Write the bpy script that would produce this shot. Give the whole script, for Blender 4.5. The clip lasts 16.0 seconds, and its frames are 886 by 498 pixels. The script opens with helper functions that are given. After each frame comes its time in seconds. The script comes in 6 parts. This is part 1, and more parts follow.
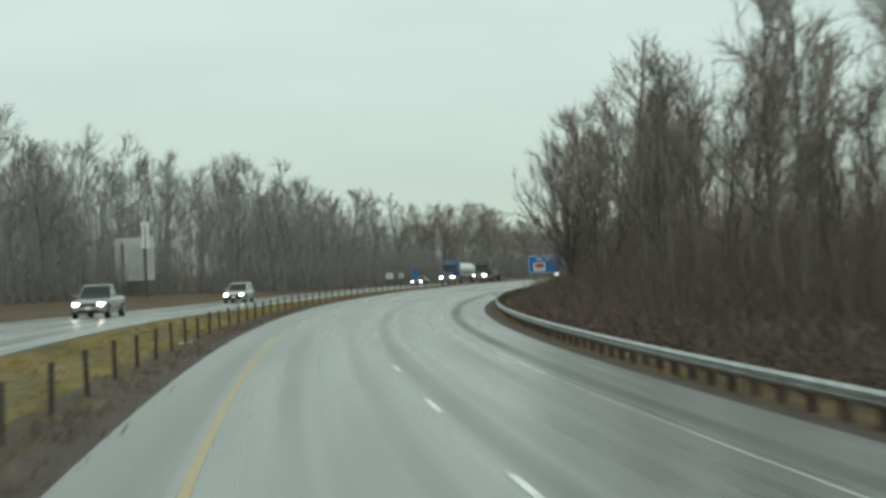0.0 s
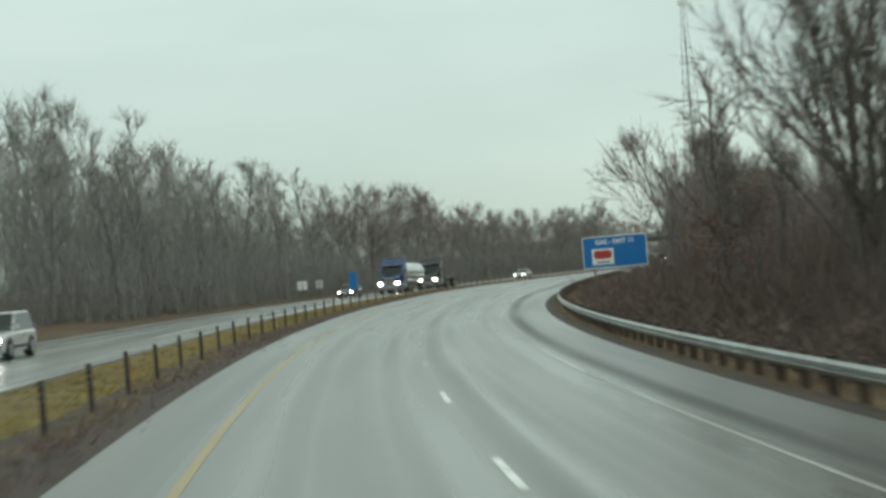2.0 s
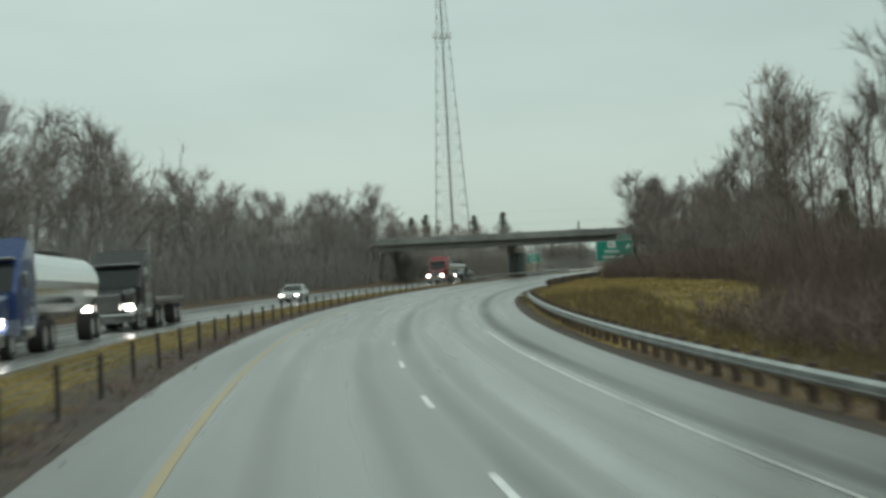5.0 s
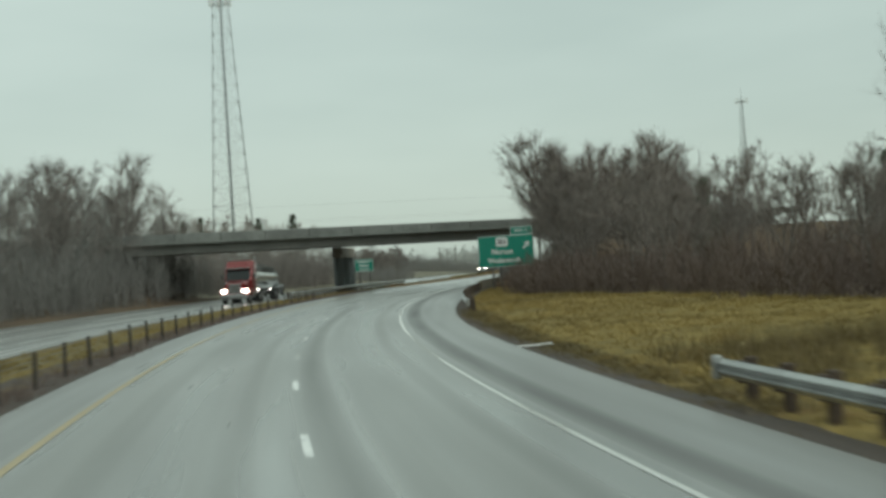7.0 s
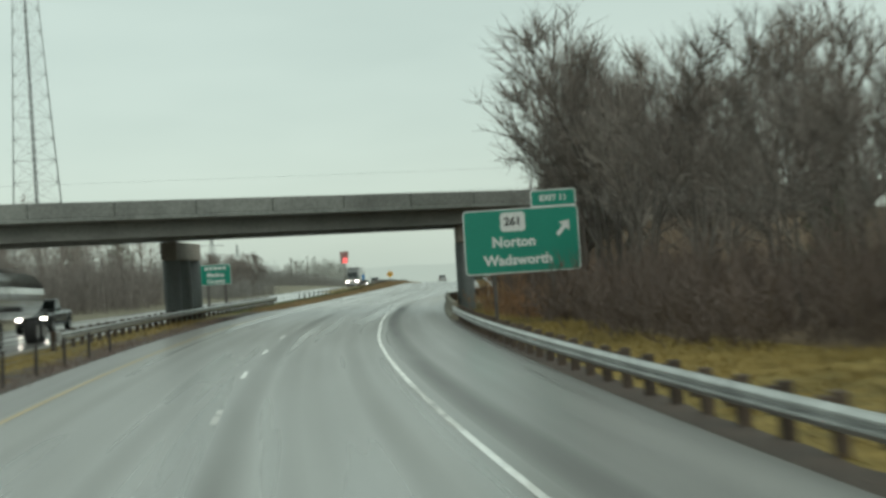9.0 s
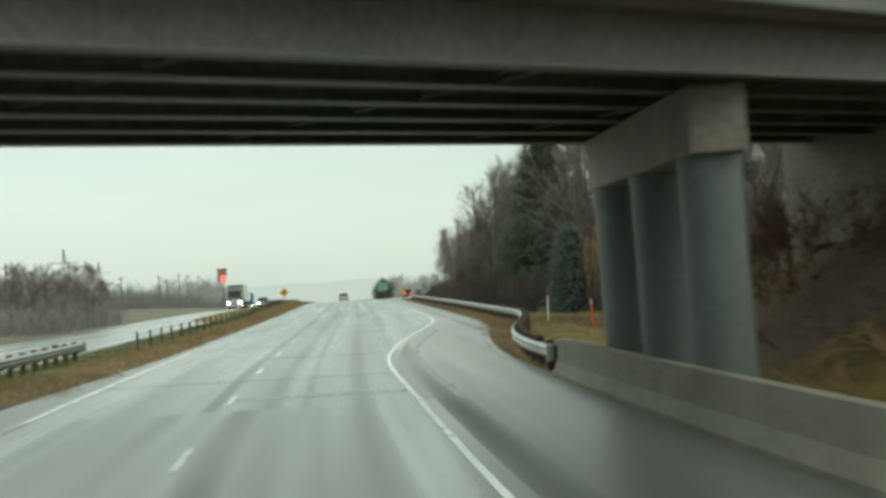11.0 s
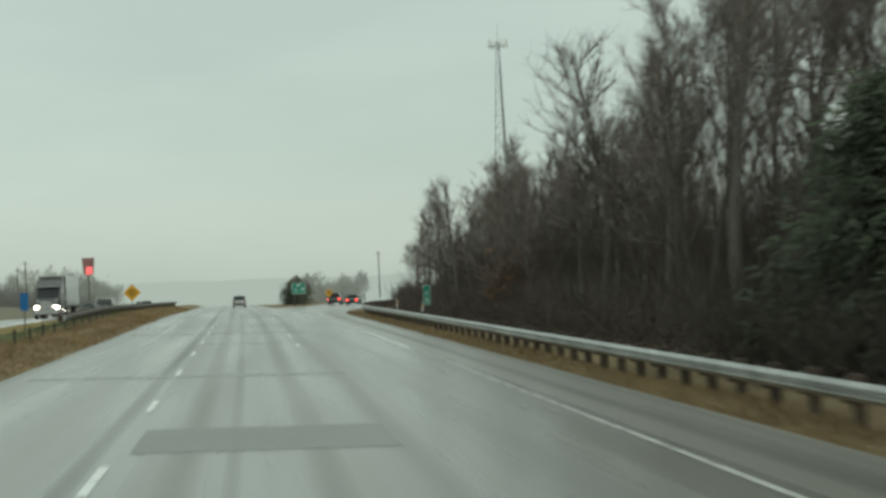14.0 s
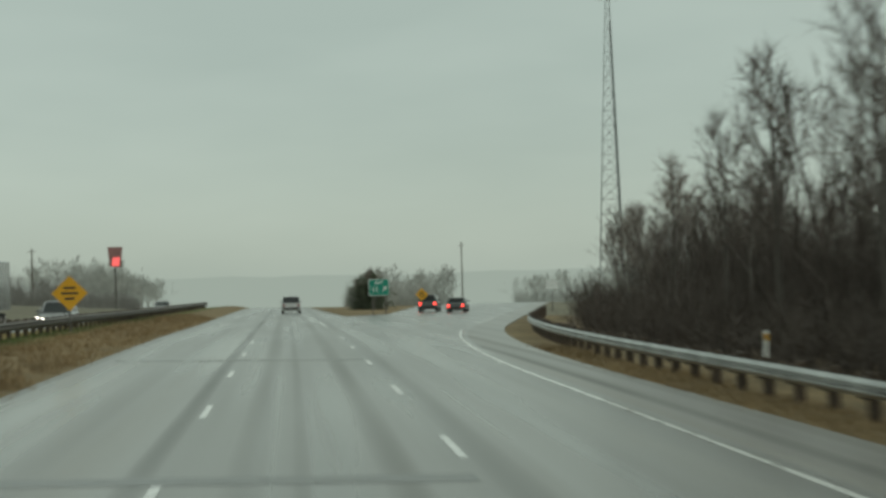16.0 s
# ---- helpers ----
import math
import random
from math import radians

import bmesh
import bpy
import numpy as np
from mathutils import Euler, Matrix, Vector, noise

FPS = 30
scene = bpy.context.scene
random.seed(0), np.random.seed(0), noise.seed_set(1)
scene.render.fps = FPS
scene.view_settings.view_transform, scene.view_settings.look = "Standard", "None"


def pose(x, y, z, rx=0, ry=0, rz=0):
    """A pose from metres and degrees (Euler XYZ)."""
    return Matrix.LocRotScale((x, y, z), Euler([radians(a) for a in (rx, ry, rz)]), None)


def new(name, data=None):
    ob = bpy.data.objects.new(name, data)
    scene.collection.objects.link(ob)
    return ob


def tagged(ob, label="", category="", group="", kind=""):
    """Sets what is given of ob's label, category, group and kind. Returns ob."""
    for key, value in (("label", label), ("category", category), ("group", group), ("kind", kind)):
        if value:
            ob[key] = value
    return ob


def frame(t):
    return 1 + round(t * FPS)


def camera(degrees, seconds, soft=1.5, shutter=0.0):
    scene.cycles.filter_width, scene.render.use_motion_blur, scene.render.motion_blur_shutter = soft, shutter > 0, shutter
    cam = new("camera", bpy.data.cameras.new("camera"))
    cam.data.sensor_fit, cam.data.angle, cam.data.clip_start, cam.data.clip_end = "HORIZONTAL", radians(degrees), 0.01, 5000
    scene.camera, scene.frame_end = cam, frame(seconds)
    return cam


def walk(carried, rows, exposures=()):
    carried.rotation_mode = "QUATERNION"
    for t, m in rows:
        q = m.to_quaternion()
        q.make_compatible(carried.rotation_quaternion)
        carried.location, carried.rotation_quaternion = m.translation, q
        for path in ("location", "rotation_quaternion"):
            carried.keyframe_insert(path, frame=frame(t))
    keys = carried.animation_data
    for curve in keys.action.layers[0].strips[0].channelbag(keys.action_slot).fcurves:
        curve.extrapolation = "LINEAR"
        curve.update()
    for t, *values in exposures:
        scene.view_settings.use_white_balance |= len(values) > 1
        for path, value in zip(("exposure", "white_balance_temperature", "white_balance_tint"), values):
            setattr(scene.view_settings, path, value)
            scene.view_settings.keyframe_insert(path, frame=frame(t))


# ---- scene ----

# The road's middle dashed line is the spine: s runs along it, u is metres to its right.
BEND = [0.78, 1.05, 1.32, 1.64, 1.64, 1.62, 1.48, 1.62, 1.68, 1.67, 1.38, 1.46, 0.77, -0.07, -0.2, -0.02, -0.13, -0.05]
SP = np.arange(-200.0, 2400.0, 2.0)
_k = np.interp(SP, -20 + 40 * np.arange(len(BEND) + 1), np.array(BEND + [0.0])) * 1e-3
_k[SP < -20] = 0.78e-3
_th = np.cumsum(_k) * 2.0
TH = _th - np.interp(0, SP, _th)
_x, _y = np.cumsum(np.sin(TH)) * 2.0, np.cumsum(np.cos(TH)) * 2.0
RX, RY = _x - np.interp(0, SP, _x), _y - np.interp(0, SP, _y)


def heading(s):
    return float(np.interp(s, SP, TH))


def ease(x, a, b):
    x = min(1.0, max(0.0, (x - a) / (b - a)))
    return x * x * (3 - 2 * x)


def bank(s):
    """The banking of the road, falling to the right, in radians."""
    return radians(4.0 - 2.5 * ease(s, 225, 320))


def drop(s):
    """How far the road has gone downhill past the woods, shaped to fit the camera's view."""
    if s < 620:
        return 0.0
    # added brow that hides the far road from the camera, in place of mist
    brow = min(max(s - 790, 0.0), 80.0)
    return 0.00008 * (min(s, 690) - 620) ** 2 + 0.0075 * max(0.0, s - 690) + 0.00008 * brow * brow + 0.0128 * max(0.0, s - 870)


def lift(s, u):
    return -math.tan(bank(s)) * min(max(u, -6.0), 12.0) - drop(s)


def at(s, u, z=0.0):
    """The place s along the road, u to its right, z over the banked surface."""
    a = heading(s)
    return Vector((float(np.interp(s, SP, RX)) + u * math.cos(a), float(np.interp(s, SP, RY)) - u * math.sin(a), z + lift(s, u)))


def facing(s, u, z=0.0, turn=0.0):
    """A pose at (s, u) whose +y runs along the road, turned clockwise by turn degrees."""
    p = at(s, u, z)
    return pose(p.x, p.y, p.z, 0, 0, -math.degrees(heading(s)) - turn)


# ---- camera: seconds, s, u, turn from the road's heading, pitch, roll ----
EYE = 2.24
ROWS = [
    (0.0, 5.90, -2.96, 7.17, 1.31, -1.47),
    (0.5, 25.48, -2.78, 6.67, 1.46, -0.53),
    (1.0, 45.02, -2.67, 6.52, 1.35, -0.73),
    (1.5, 64.48, -2.41, 6.28, 1.35, 0.01),
    (2.0, 83.92, -2.28, 5.87, 1.20, 0.71),
    (2.5, 103.22, -2.43, 5.53, 1.04, -0.02),
    (3.0, 122.46, -2.56, 5.48, 1.07, -0.50),
    (3.5, 141.58, -2.56, 5.60, 1.09, -0.70),
    (4.0, 160.64, -2.55, 5.93, 1.10, -0.80),
    (4.5, 179.63, -2.51, 6.37, 1.10, -0.82),
    (5.0, 198.55, -2.43, 6.84, 1.12, -0.82),
    (5.5, 217.40, -2.29, 7.24, 1.14, -0.84),
    (6.0, 236.15, -2.00, 7.57, 1.20, -0.85),
    (6.5, 254.61, -1.63, 8.15, 1.23, -0.70),
    (7.0, 273.08, -0.94, 8.79, 1.04, 0.82),
    (7.5, 291.62, -0.26, 9.32, 0.88, 1.60),
    (8.0, 310.05, 0.21, 8.93, 0.89, 1.39),
    (8.5, 328.37, 0.60, 8.40, 0.92, 1.83),
    (9.0, 346.70, 0.89, 7.80, 0.97, 2.25),
    (9.5, 364.99, 1.12, 7.21, 1.08, 2.61),
    (10.0, 383.18, 1.31, 6.69, 1.22, 2.84),
    (10.5, 401.18, 1.41, 6.38, 1.33, 2.09),
    (11.0, 419.12, 1.68, 6.30, 1.27, 3.07),
    (11.5, 436.79, 1.62, 6.61, 1.26, 2.10),
    (12.0, 454.35, 1.68, 6.82, 1.12, 2.06),
    (12.5, 471.89, 1.69, 6.79, 1.22, 0.65),
    (13.0, 489.26, 1.72, 6.97, 1.27, 0.16),
    (13.5, 506.59, 1.82, 7.26, 1.18, 0.65),
    (14.0, 524.02, 1.87, 6.91, 1.23, 1.01),
    (14.5, 541.25, 1.67, 6.11, 1.29, 0.50),
    (15.0, 558.65, 1.67, 5.63, 1.28, 0.74),
    (15.5, 576.31, 1.64, 5.56, 1.09, 0.67),
    (16.0, 594.33, 1.51, 5.44, 1.23, 0.17),
]
cam = camera(31.97, 16.0, soft=3.2, shutter=0.4)
PATH = []
for t, s, u, turn, pitch, roll in ROWS:
    p = at(s, u) + Vector((math.cos(heading(s)) * math.sin(bank(s)), -math.sin(heading(s)) * math.sin(bank(s)), math.cos(bank(s)))) * EYE
    lean = pose(0, 0, 0, 0, math.degrees(bank(s)), -math.degrees(heading(s)))
    PATH.append((t, Matrix.Translation(p) @ lean @ pose(0, 0, 0, 90 + pitch, roll, -turn)))
walk(cam, PATH, [(0.0, 0.25, 6420, 10), (2.5, 0.2, 6400, 10), (3.0, 0.08, 6400, 10), (5.5, 0.02, 6400, 10), (6.0, 0.12, 6410, 10), (6.5, 0.0, 6430, 10), (7.0, 0.04, 6450, 10), (7.5, 0.1, 6480, 10), (8.2, 0.13, 6500, 10), (10.3, 0.46, 6640, 10), (11.1, 0.5, 6660, 10), (11.6, 0.36, 6680, 10),
                 (12.4, 0.1, 6680, 10), (13.0, 0.22, 6680, 10), (14.0, 0.06, 6620, 10), (15.0, 0.0, 6540, 10), (15.5, -0.17, 6620, 10), (16.0, -0.25, 6650, 10)])

# ---- world and sun: an overcast, rainy afternoon ----
SUN_UP, SUN_TURN = radians(38), radians(200)
world = bpy.data.worlds.new("overcast")
scene.world = world
world.use_nodes = True
wn, wl = world.node_tree.nodes, world.node_tree.links
wn.clear()
sky = wn.new("ShaderNodeTexSky")
sky.sky_type, sky.sun_disc, sky.sun_elevation, sky.sun_rotation = "NISHITA", False, SUN_UP, SUN_TURN
sky_bg = wn.new("ShaderNodeBackground")
sky_bg.inputs["Strength"].default_value = 0.012
wl.new(sky.outputs[0], sky_bg.inputs["Color"])
way = wn.new("ShaderNodeTexCoord")
stretch = wn.new("ShaderNodeMapping")
stretch.inputs["Scale"].default_value = (1.0, 1.0, 4.0)
wl.new(way.outputs["Generated"], stretch.inputs["Vector"])
cloud = wn.new("ShaderNodeTexNoise")
cloud.inputs["Scale"].default_value, cloud.inputs["Detail"].default_value = 2.2, 4.0
wl.new(stretch.outputs[0], cloud.inputs["Vector"])
tone = wn.new("ShaderNodeValToRGB")
tone.color_ramp.elements[0].position, tone.color_ramp.elements[1].position = 0.3, 0.72
tone.color_ramp.elements[0].color, tone.color_ramp.elements[1].color = (0.43, 0.525, 0.462, 1), (0.548, 0.65, 0.574, 1)
wl.new(cloud.outputs["Fac"], tone.inputs[0])
cloud_bg = wn.new("ShaderNodeBackground")
cloud_bg.inputs["Strength"].default_value = 1.0
low = wn.new("ShaderNodeSeparateXYZ")
wl.new(way.outputs["Generated"], low.inputs[0])
thick = wn.new("ShaderNodeMapRange")
thick.inputs["From Min"].default_value, thick.inputs["From Max"].default_value = 0.0, 0.2
thick.inputs["To Min"].default_value, thick.inputs["To Max"].default_value = 0.86, 1.0
wl.new(low.outputs["Z"], thick.inputs["Value"])
veil = wn.new("ShaderNodeHueSaturation")
wl.new(thick.outputs[0], veil.inputs["Value"]), wl.new(tone.outputs[0], veil.inputs["Color"])
wl.new(veil.outputs[0], cloud_bg.inputs["Color"])
both = wn.new("ShaderNodeAddShader")
out = wn.new("ShaderNodeOutputWorld")
wl.new(sky_bg.outputs[0], both.inputs[0]), wl.new(cloud_bg.outputs[0], both.inputs[1])
wl.new(both.outputs[0], out.inputs["Surface"])

sun = new("sun", bpy.data.lights.new("sun", "SUN"))
sun.data.energy, sun.data.angle, sun.data.color = 0.6, radians(40), (1.0, 0.97, 0.92)
sun.matrix_world = pose(0, 0, 60, 90 - math.degrees(SUN_UP), 0, math.degrees(SUN_TURN) - 180)


# ---- materials ----
def mat(name, colour, rough=0.6, metal=0.0, vary=0.25, grain=8.0, patch=0.6, bump=0.15, glow=None, power=0.0, coat=0.0, tint=None, each=0.0, spec=0.5):
    """A surface with fine grain, broad patches, relief and, with each, its own shade for each object."""
    m = bpy.data.materials.new(name)
    m.use_nodes = True
    n, l = m.node_tree.nodes, m.node_tree.links
    b = n["Principled BSDF"]
    b.inputs["Metallic"].default_value, b.inputs["Coat Weight"].default_value = metal, coat
    b.inputs["Specular IOR Level"].default_value = spec
    tc = n.new("ShaderNodeTexCoord")
    fine, broad = n.new("ShaderNodeTexNoise"), n.new("ShaderNodeTexNoise")
    fine.inputs["Scale"].default_value, fine.inputs["Detail"].default_value = grain, 5
    broad.inputs["Scale"].default_value, broad.inputs["Detail"].default_value = patch, 3
    for k in (fine, broad):
        l.new(tc.outputs["Object"], k.inputs["Vector"])
    add = n.new("ShaderNodeMath")
    add.operation = "ADD"
    l.new(fine.outputs["Fac"], add.inputs[0]), l.new(broad.outputs["Fac"], add.inputs[1])
    ramp = n.new("ShaderNodeValToRGB")
    c = Vector(colour)
    d = Vector(tint) if tint else c * (1 + vary)
    lo = c * (1 - vary)
    ramp.color_ramp.elements[0].position, ramp.color_ramp.elements[1].position = 0.36, 0.64
    ramp.color_ramp.elements[0].color, ramp.color_ramp.elements[1].color = (*lo, 1), (*d, 1)
    half = n.new("ShaderNodeMath")
    half.operation, half.inputs[1].default_value = "MULTIPLY", 0.5
    l.new(add.outputs[0], half.inputs[0]), l.new(half.outputs[0], ramp.inputs[0])
    if each:
        info, hsv, span = n.new("ShaderNodeObjectInfo"), n.new("ShaderNodeHueSaturation"), n.new("ShaderNodeMapRange")
        span.inputs["To Min"].default_value, span.inputs["To Max"].default_value = 1 - each, 1 + each
        l.new(info.outputs["Random"], span.inputs["Value"]), l.new(span.outputs[0], hsv.inputs["Value"])
        l.new(ramp.outputs[0], hsv.inputs["Color"]), l.new(hsv.outputs[0], b.inputs["Base Color"])
    else:
        l.new(ramp.outputs[0], b.inputs["Base Color"])
    r = n.new("ShaderNodeMapRange")
    r.inputs["To Min"].default_value, r.inputs["To Max"].default_value = max(0.02, rough - 0.12), min(1, rough + 0.12)
    l.new(broad.outputs["Fac"], r.inputs["Value"]), l.new(r.outputs[0], b.inputs["Roughness"])
    if bump:
        bp = n.new("ShaderNodeBump")
        bp.inputs["Strength"].default_value, bp.inputs["Distance"].default_value = bump, 0.02
        l.new(fine.outputs["Fac"], bp.inputs["Height"]), l.new(bp.outputs[0], b.inputs["Normal"])
    if glow:
        b.inputs["Emission Color"].default_value, b.inputs["Emission Strength"].default_value = (*glow, 1), power
    return m


def wet_road(name, base, lanes, joints=0.0, rough=0.24, bands=()):
    """Wet pavement: streaks along the lanes, wheel paths with standing water, cracks. UV holds (across, along) in metres."""
    m = bpy.data.materials.new(name)
    m.use_nodes = True
    n, l = m.node_tree.nodes, m.node_tree.links
    b = n["Principled BSDF"]
    uv = n.new("ShaderNodeUVMap")
    uv.uv_map = "metres"

    def noise_at(sx, sy, detail=4.0):
        mp, t = n.new("ShaderNodeMapping"), n.new("ShaderNodeTexNoise")
        mp.inputs["Scale"].default_value = (sx, sy, 1)
        t.inputs["Scale"].default_value, t.inputs["Detail"].default_value = 1.0, detail
        l.new(uv.outputs[0], mp.inputs["Vector"]), l.new(mp.outputs[0], t.inputs["Vector"])
        return t.outputs["Fac"]

    def calc(op, a, c):
        k = n.new("ShaderNodeMath")
        k.operation = op
        for i, v in enumerate((a, c)):
            if isinstance(v, (int, float)):
                k.inputs[i].default_value = v
            else:
                l.new(v, k.inputs[i])
        return k.outputs[0]

    grain, blot, streak, film = noise_at(9, 9), noise_at(0.35, 0.06), noise_at(1.5, 0.016, 2.0), noise_at(0.8, 0.03, 2.0)
    sep = n.new("ShaderNodeSeparateXYZ")
    l.new(uv.outputs[0], sep.inputs[0])
    # two wheel paths a lane, worn smooth and darker
    wheel = calc("MULTIPLY", calc("SINE", calc("MULTIPLY", calc("SUBTRACT", sep.outputs["X"], lanes), 2 * math.pi / 1.83), 0), 0.5)
    tone = calc("ADD", calc("ADD", calc("MULTIPLY", grain, 0.2), calc("MULTIPLY", streak, 0.42)), calc("ADD", calc("MULTIPLY", blot, 0.35), calc("MULTIPLY", wheel, 0.14)))
    ramp = n.new("ShaderNodeValToRGB")
    ramp.color_ramp.elements[0].position, ramp.color_ramp.elements[1].position = 0.3, 0.68
    ramp.color_ramp.elements[0].color = (*[v * 0.72 for v in base], 1)
    ramp.color_ramp.elements[1].color = (*[v * 1.26 for v in base], 1)
    l.new(tone, ramp.inputs[0])
    # long dark seams where tar and water lie
    dark = calc("MULTIPLY", film, 0.0)
    for centre, width, strength in bands:
        t = calc("DIVIDE", calc("SUBTRACT", sep.outputs["X"], centre), width)
        dark = calc("ADD", dark, calc("MULTIPLY", calc("MAXIMUM", calc("SUBTRACT", 1.0, calc("MULTIPLY", t, t)), 0.0), strength))
    dark = calc("MULTIPLY", dark, calc("ADD", calc("MULTIPLY", noise_at(0.9, 0.05, 3.0), 1.2), 0.1))
    hsv = n.new("ShaderNodeHueSaturation")
    l.new(calc("SUBTRACT", 1.0, calc("MULTIPLY", dark, 0.62)), hsv.inputs["Value"])
    l.new(ramp.outputs[0], hsv.inputs["Color"]), l.new(hsv.outputs[0], b.inputs["Base Color"])
    span = n.new("ShaderNodeMapRange")
    span.inputs["From Min"].default_value, span.inputs["From Max"].default_value = 0.3, 0.75
    span.inputs["To Min"].default_value, span.inputs["To Max"].default_value = rough - 0.1, rough + 0.22
    l.new(calc("ADD", calc("MULTIPLY", film, 0.6), calc("MULTIPLY", streak, 0.45)), span.inputs["Value"])
    l.new(calc("ADD", span.outputs[0], calc("MULTIPLY", dark, 0.22)), b.inputs["Roughness"])
    l.new(calc("SUBTRACT", 0.55, calc("MULTIPLY", dark, 0.4)), b.inputs["Coat Weight"])
    bp = n.new("ShaderNodeBump")
    bp.inputs["Strength"].default_value, bp.inputs["Distance"].default_value = 0.07, 0.01
    l.new(grain, bp.inputs["Height"]), l.new(bp.outputs[0], b.inputs["Normal"])
    b.inputs["Specular IOR Level"].default_value = 0.5
    b.inputs["Coat Roughness"].default_value, b.inputs["Coat IOR"].default_value = 0.3, 1.33
    return m


M_ASPHALT = wet_road("wet_asphalt", (0.182, 0.182, 0.165), 0.46, bands=((0.42, 0.36, 0.6), (-2.6, 0.3, 0.35), (-0.95, 0.3, 0.35), (1.1, 0.3, 0.3), (2.7, 0.3, 0.35), (-4.2, 0.35, 0.5)))
M_CONCRETE_ROAD = wet_road("wet_old_concrete", (0.215, 0.211, 0.19), 0.46, bands=((-0.28, 0.2, 0.7), (0.95, 0.28, 0.5), (2.75, 0.28, 0.5), (1.6, 0.12, 0.4), (4.0, 0.3, 0.4)))
# opposite lanes: the brightness of hanging spray is put into the base colour
M_OPPOSITE = wet_road("wet_spray_paled_road", (0.27, 0.272, 0.255), 0.3, rough=0.2)
M_SHOULDER = wet_road("wet_shoulder", (0.175, 0.173, 0.162), 0.0, rough=0.33, bands=((4.35, 0.42, 1.0),))
M_SHOULDER_FAR = wet_road("wet_tan_concrete", (0.225, 0.213, 0.187), 0.0, rough=0.33, bands=((4.35, 0.42, 0.9), (8.3, 0.25, 0.7), (9.3, 0.3, 0.5)))
M_WHITE_LINE = mat("worn_white_paint", (0.88, 0.88, 0.84), 0.3, vary=0.22, grain=6, patch=1.5, coat=0.5)
M_WORN_LINE = mat("half_worn_white_paint", (0.78, 0.78, 0.74), 0.32, vary=0.2, grain=6, patch=0.9, tint=(0.62, 0.62, 0.58), coat=0.4)
M_YELLOW_LINE = mat("worn_yellow_paint", (0.60, 0.43, 0.16), 0.35, vary=0.35, grain=6, patch=1.5, tint=(0.47, 0.36, 0.16))
M_GROUND = mat("winter_grass", (0.185, 0.15, 0.052), 0.9, vary=0.3, grain=2.0, patch=0.07, bump=0.2, tint=(0.37, 0.265, 0.08), spec=0.2)
M_MEDIAN = mat("median_turf", (0.16, 0.135, 0.06), 0.9, vary=0.3, grain=2.0, patch=0.09, bump=0.2, tint=(0.30, 0.23, 0.09), spec=0.2)
M_RUST_EARTH = mat("rusty_leaf_slope", (0.25, 0.14, 0.07), 0.95, vary=0.3, grain=2.5, patch=0.3, bump=0.2, tint=(0.30, 0.17, 0.08), spec=0.15)
M_SEAM = mat("dark_wet_seam", (0.10, 0.10, 0.093), 0.34, vary=0.35, grain=5, patch=0.5, coat=0.3, tint=(0.14, 0.138, 0.126))
M_SLAB = mat("darker_concrete_slab", (0.14, 0.137, 0.125), 0.38, vary=0.3, grain=5, patch=0.3, coat=0.2, tint=(0.165, 0.161, 0.147))
M_LITTER = mat("brown_leaf_litter", (0.135, 0.105, 0.078), 0.9, vary=0.35, grain=5.0, patch=0.15, bump=0.8, tint=(0.195, 0.14, 0.092), spec=0.15)
M_TAN = mat("tan_matted_grass", (0.21, 0.158, 0.088), 0.9, vary=0.3, grain=4.0, patch=0.2, bump=0.7, tint=(0.32, 0.24, 0.135), spec=0.2)
# outer fields: ground colour greyed to carry the mist over them
M_MIST_FIELD = mat("mist_greyed_field", (0.19, 0.175, 0.125), 0.9, vary=0.3, grain=2.0, patch=0.05, bump=0.5, tint=(0.27, 0.25, 0.185), spec=0.2)
M_GRAVEL = mat("dirty_gravel_verge", (0.075, 0.056, 0.044), 0.8, vary=0.4, grain=12, patch=0.4, bump=0.8)
M_GRASS = mat("dry_grass_blades", (0.25, 0.19, 0.065), 0.8, vary=0.3, grain=1.5, patch=0.12, bump=0, tint=(0.40, 0.29, 0.095))
M_GRASS_TAN = mat("tan_dead_grass", (0.29, 0.205, 0.105), 0.8, vary=0.3, grain=1.5, patch=0.12, bump=0)
M_GREEN_GROUND = mat("short_green_grass", (0.10, 0.115, 0.035), 0.9, vary=0.35, grain=3.0, patch=0.2, bump=0.6, tint=(0.19, 0.18, 0.06), spec=0.2)
M_GREEN_GRASS = mat("green_grass_blades", (0.075, 0.10, 0.025), 0.8, vary=0.35, grain=1.5, patch=0.12, bump=0)
M_STEEL = mat("galvanised_steel", (0.48, 0.49, 0.48), 0.42, 0.85, vary=0.32, grain=5, patch=0.8, bump=0.08)
M_STEEL_DARK = mat("weathered_steel", (0.16, 0.15, 0.14), 0.6, 0.4, vary=0.3, grain=9)
M_TIMBER = mat("dark_treated_timber", (0.075, 0.055, 0.04), 0.75, vary=0.35, grain=12, each=0.3)
M_CONCRETE = mat("stained_concrete", (0.33, 0.30, 0.255), 0.75, vary=0.25, grain=7, patch=0.5, bump=0.3)
M_CONCRETE_OLD = mat("mossy_barrier_concrete", (0.26, 0.24, 0.19), 0.7, vary=0.3, grain=7, patch=0.5, bump=0.3)
M_GIRDER = mat("greenish_grey_bridge_paint", (0.185, 0.188, 0.168), 0.5, vary=0.25, grain=6, patch=0.4)
M_PIER_PAINT = mat("blue_grey_column_paint", (0.18, 0.205, 0.205), 0.5, vary=0.15, grain=6, patch=0.5)
M_BARK = mat("grey_brown_bark", (0.155, 0.14, 0.124), 0.85, vary=0.25, grain=14, patch=1.0, bump=0.5, each=0.25, spec=0.25)
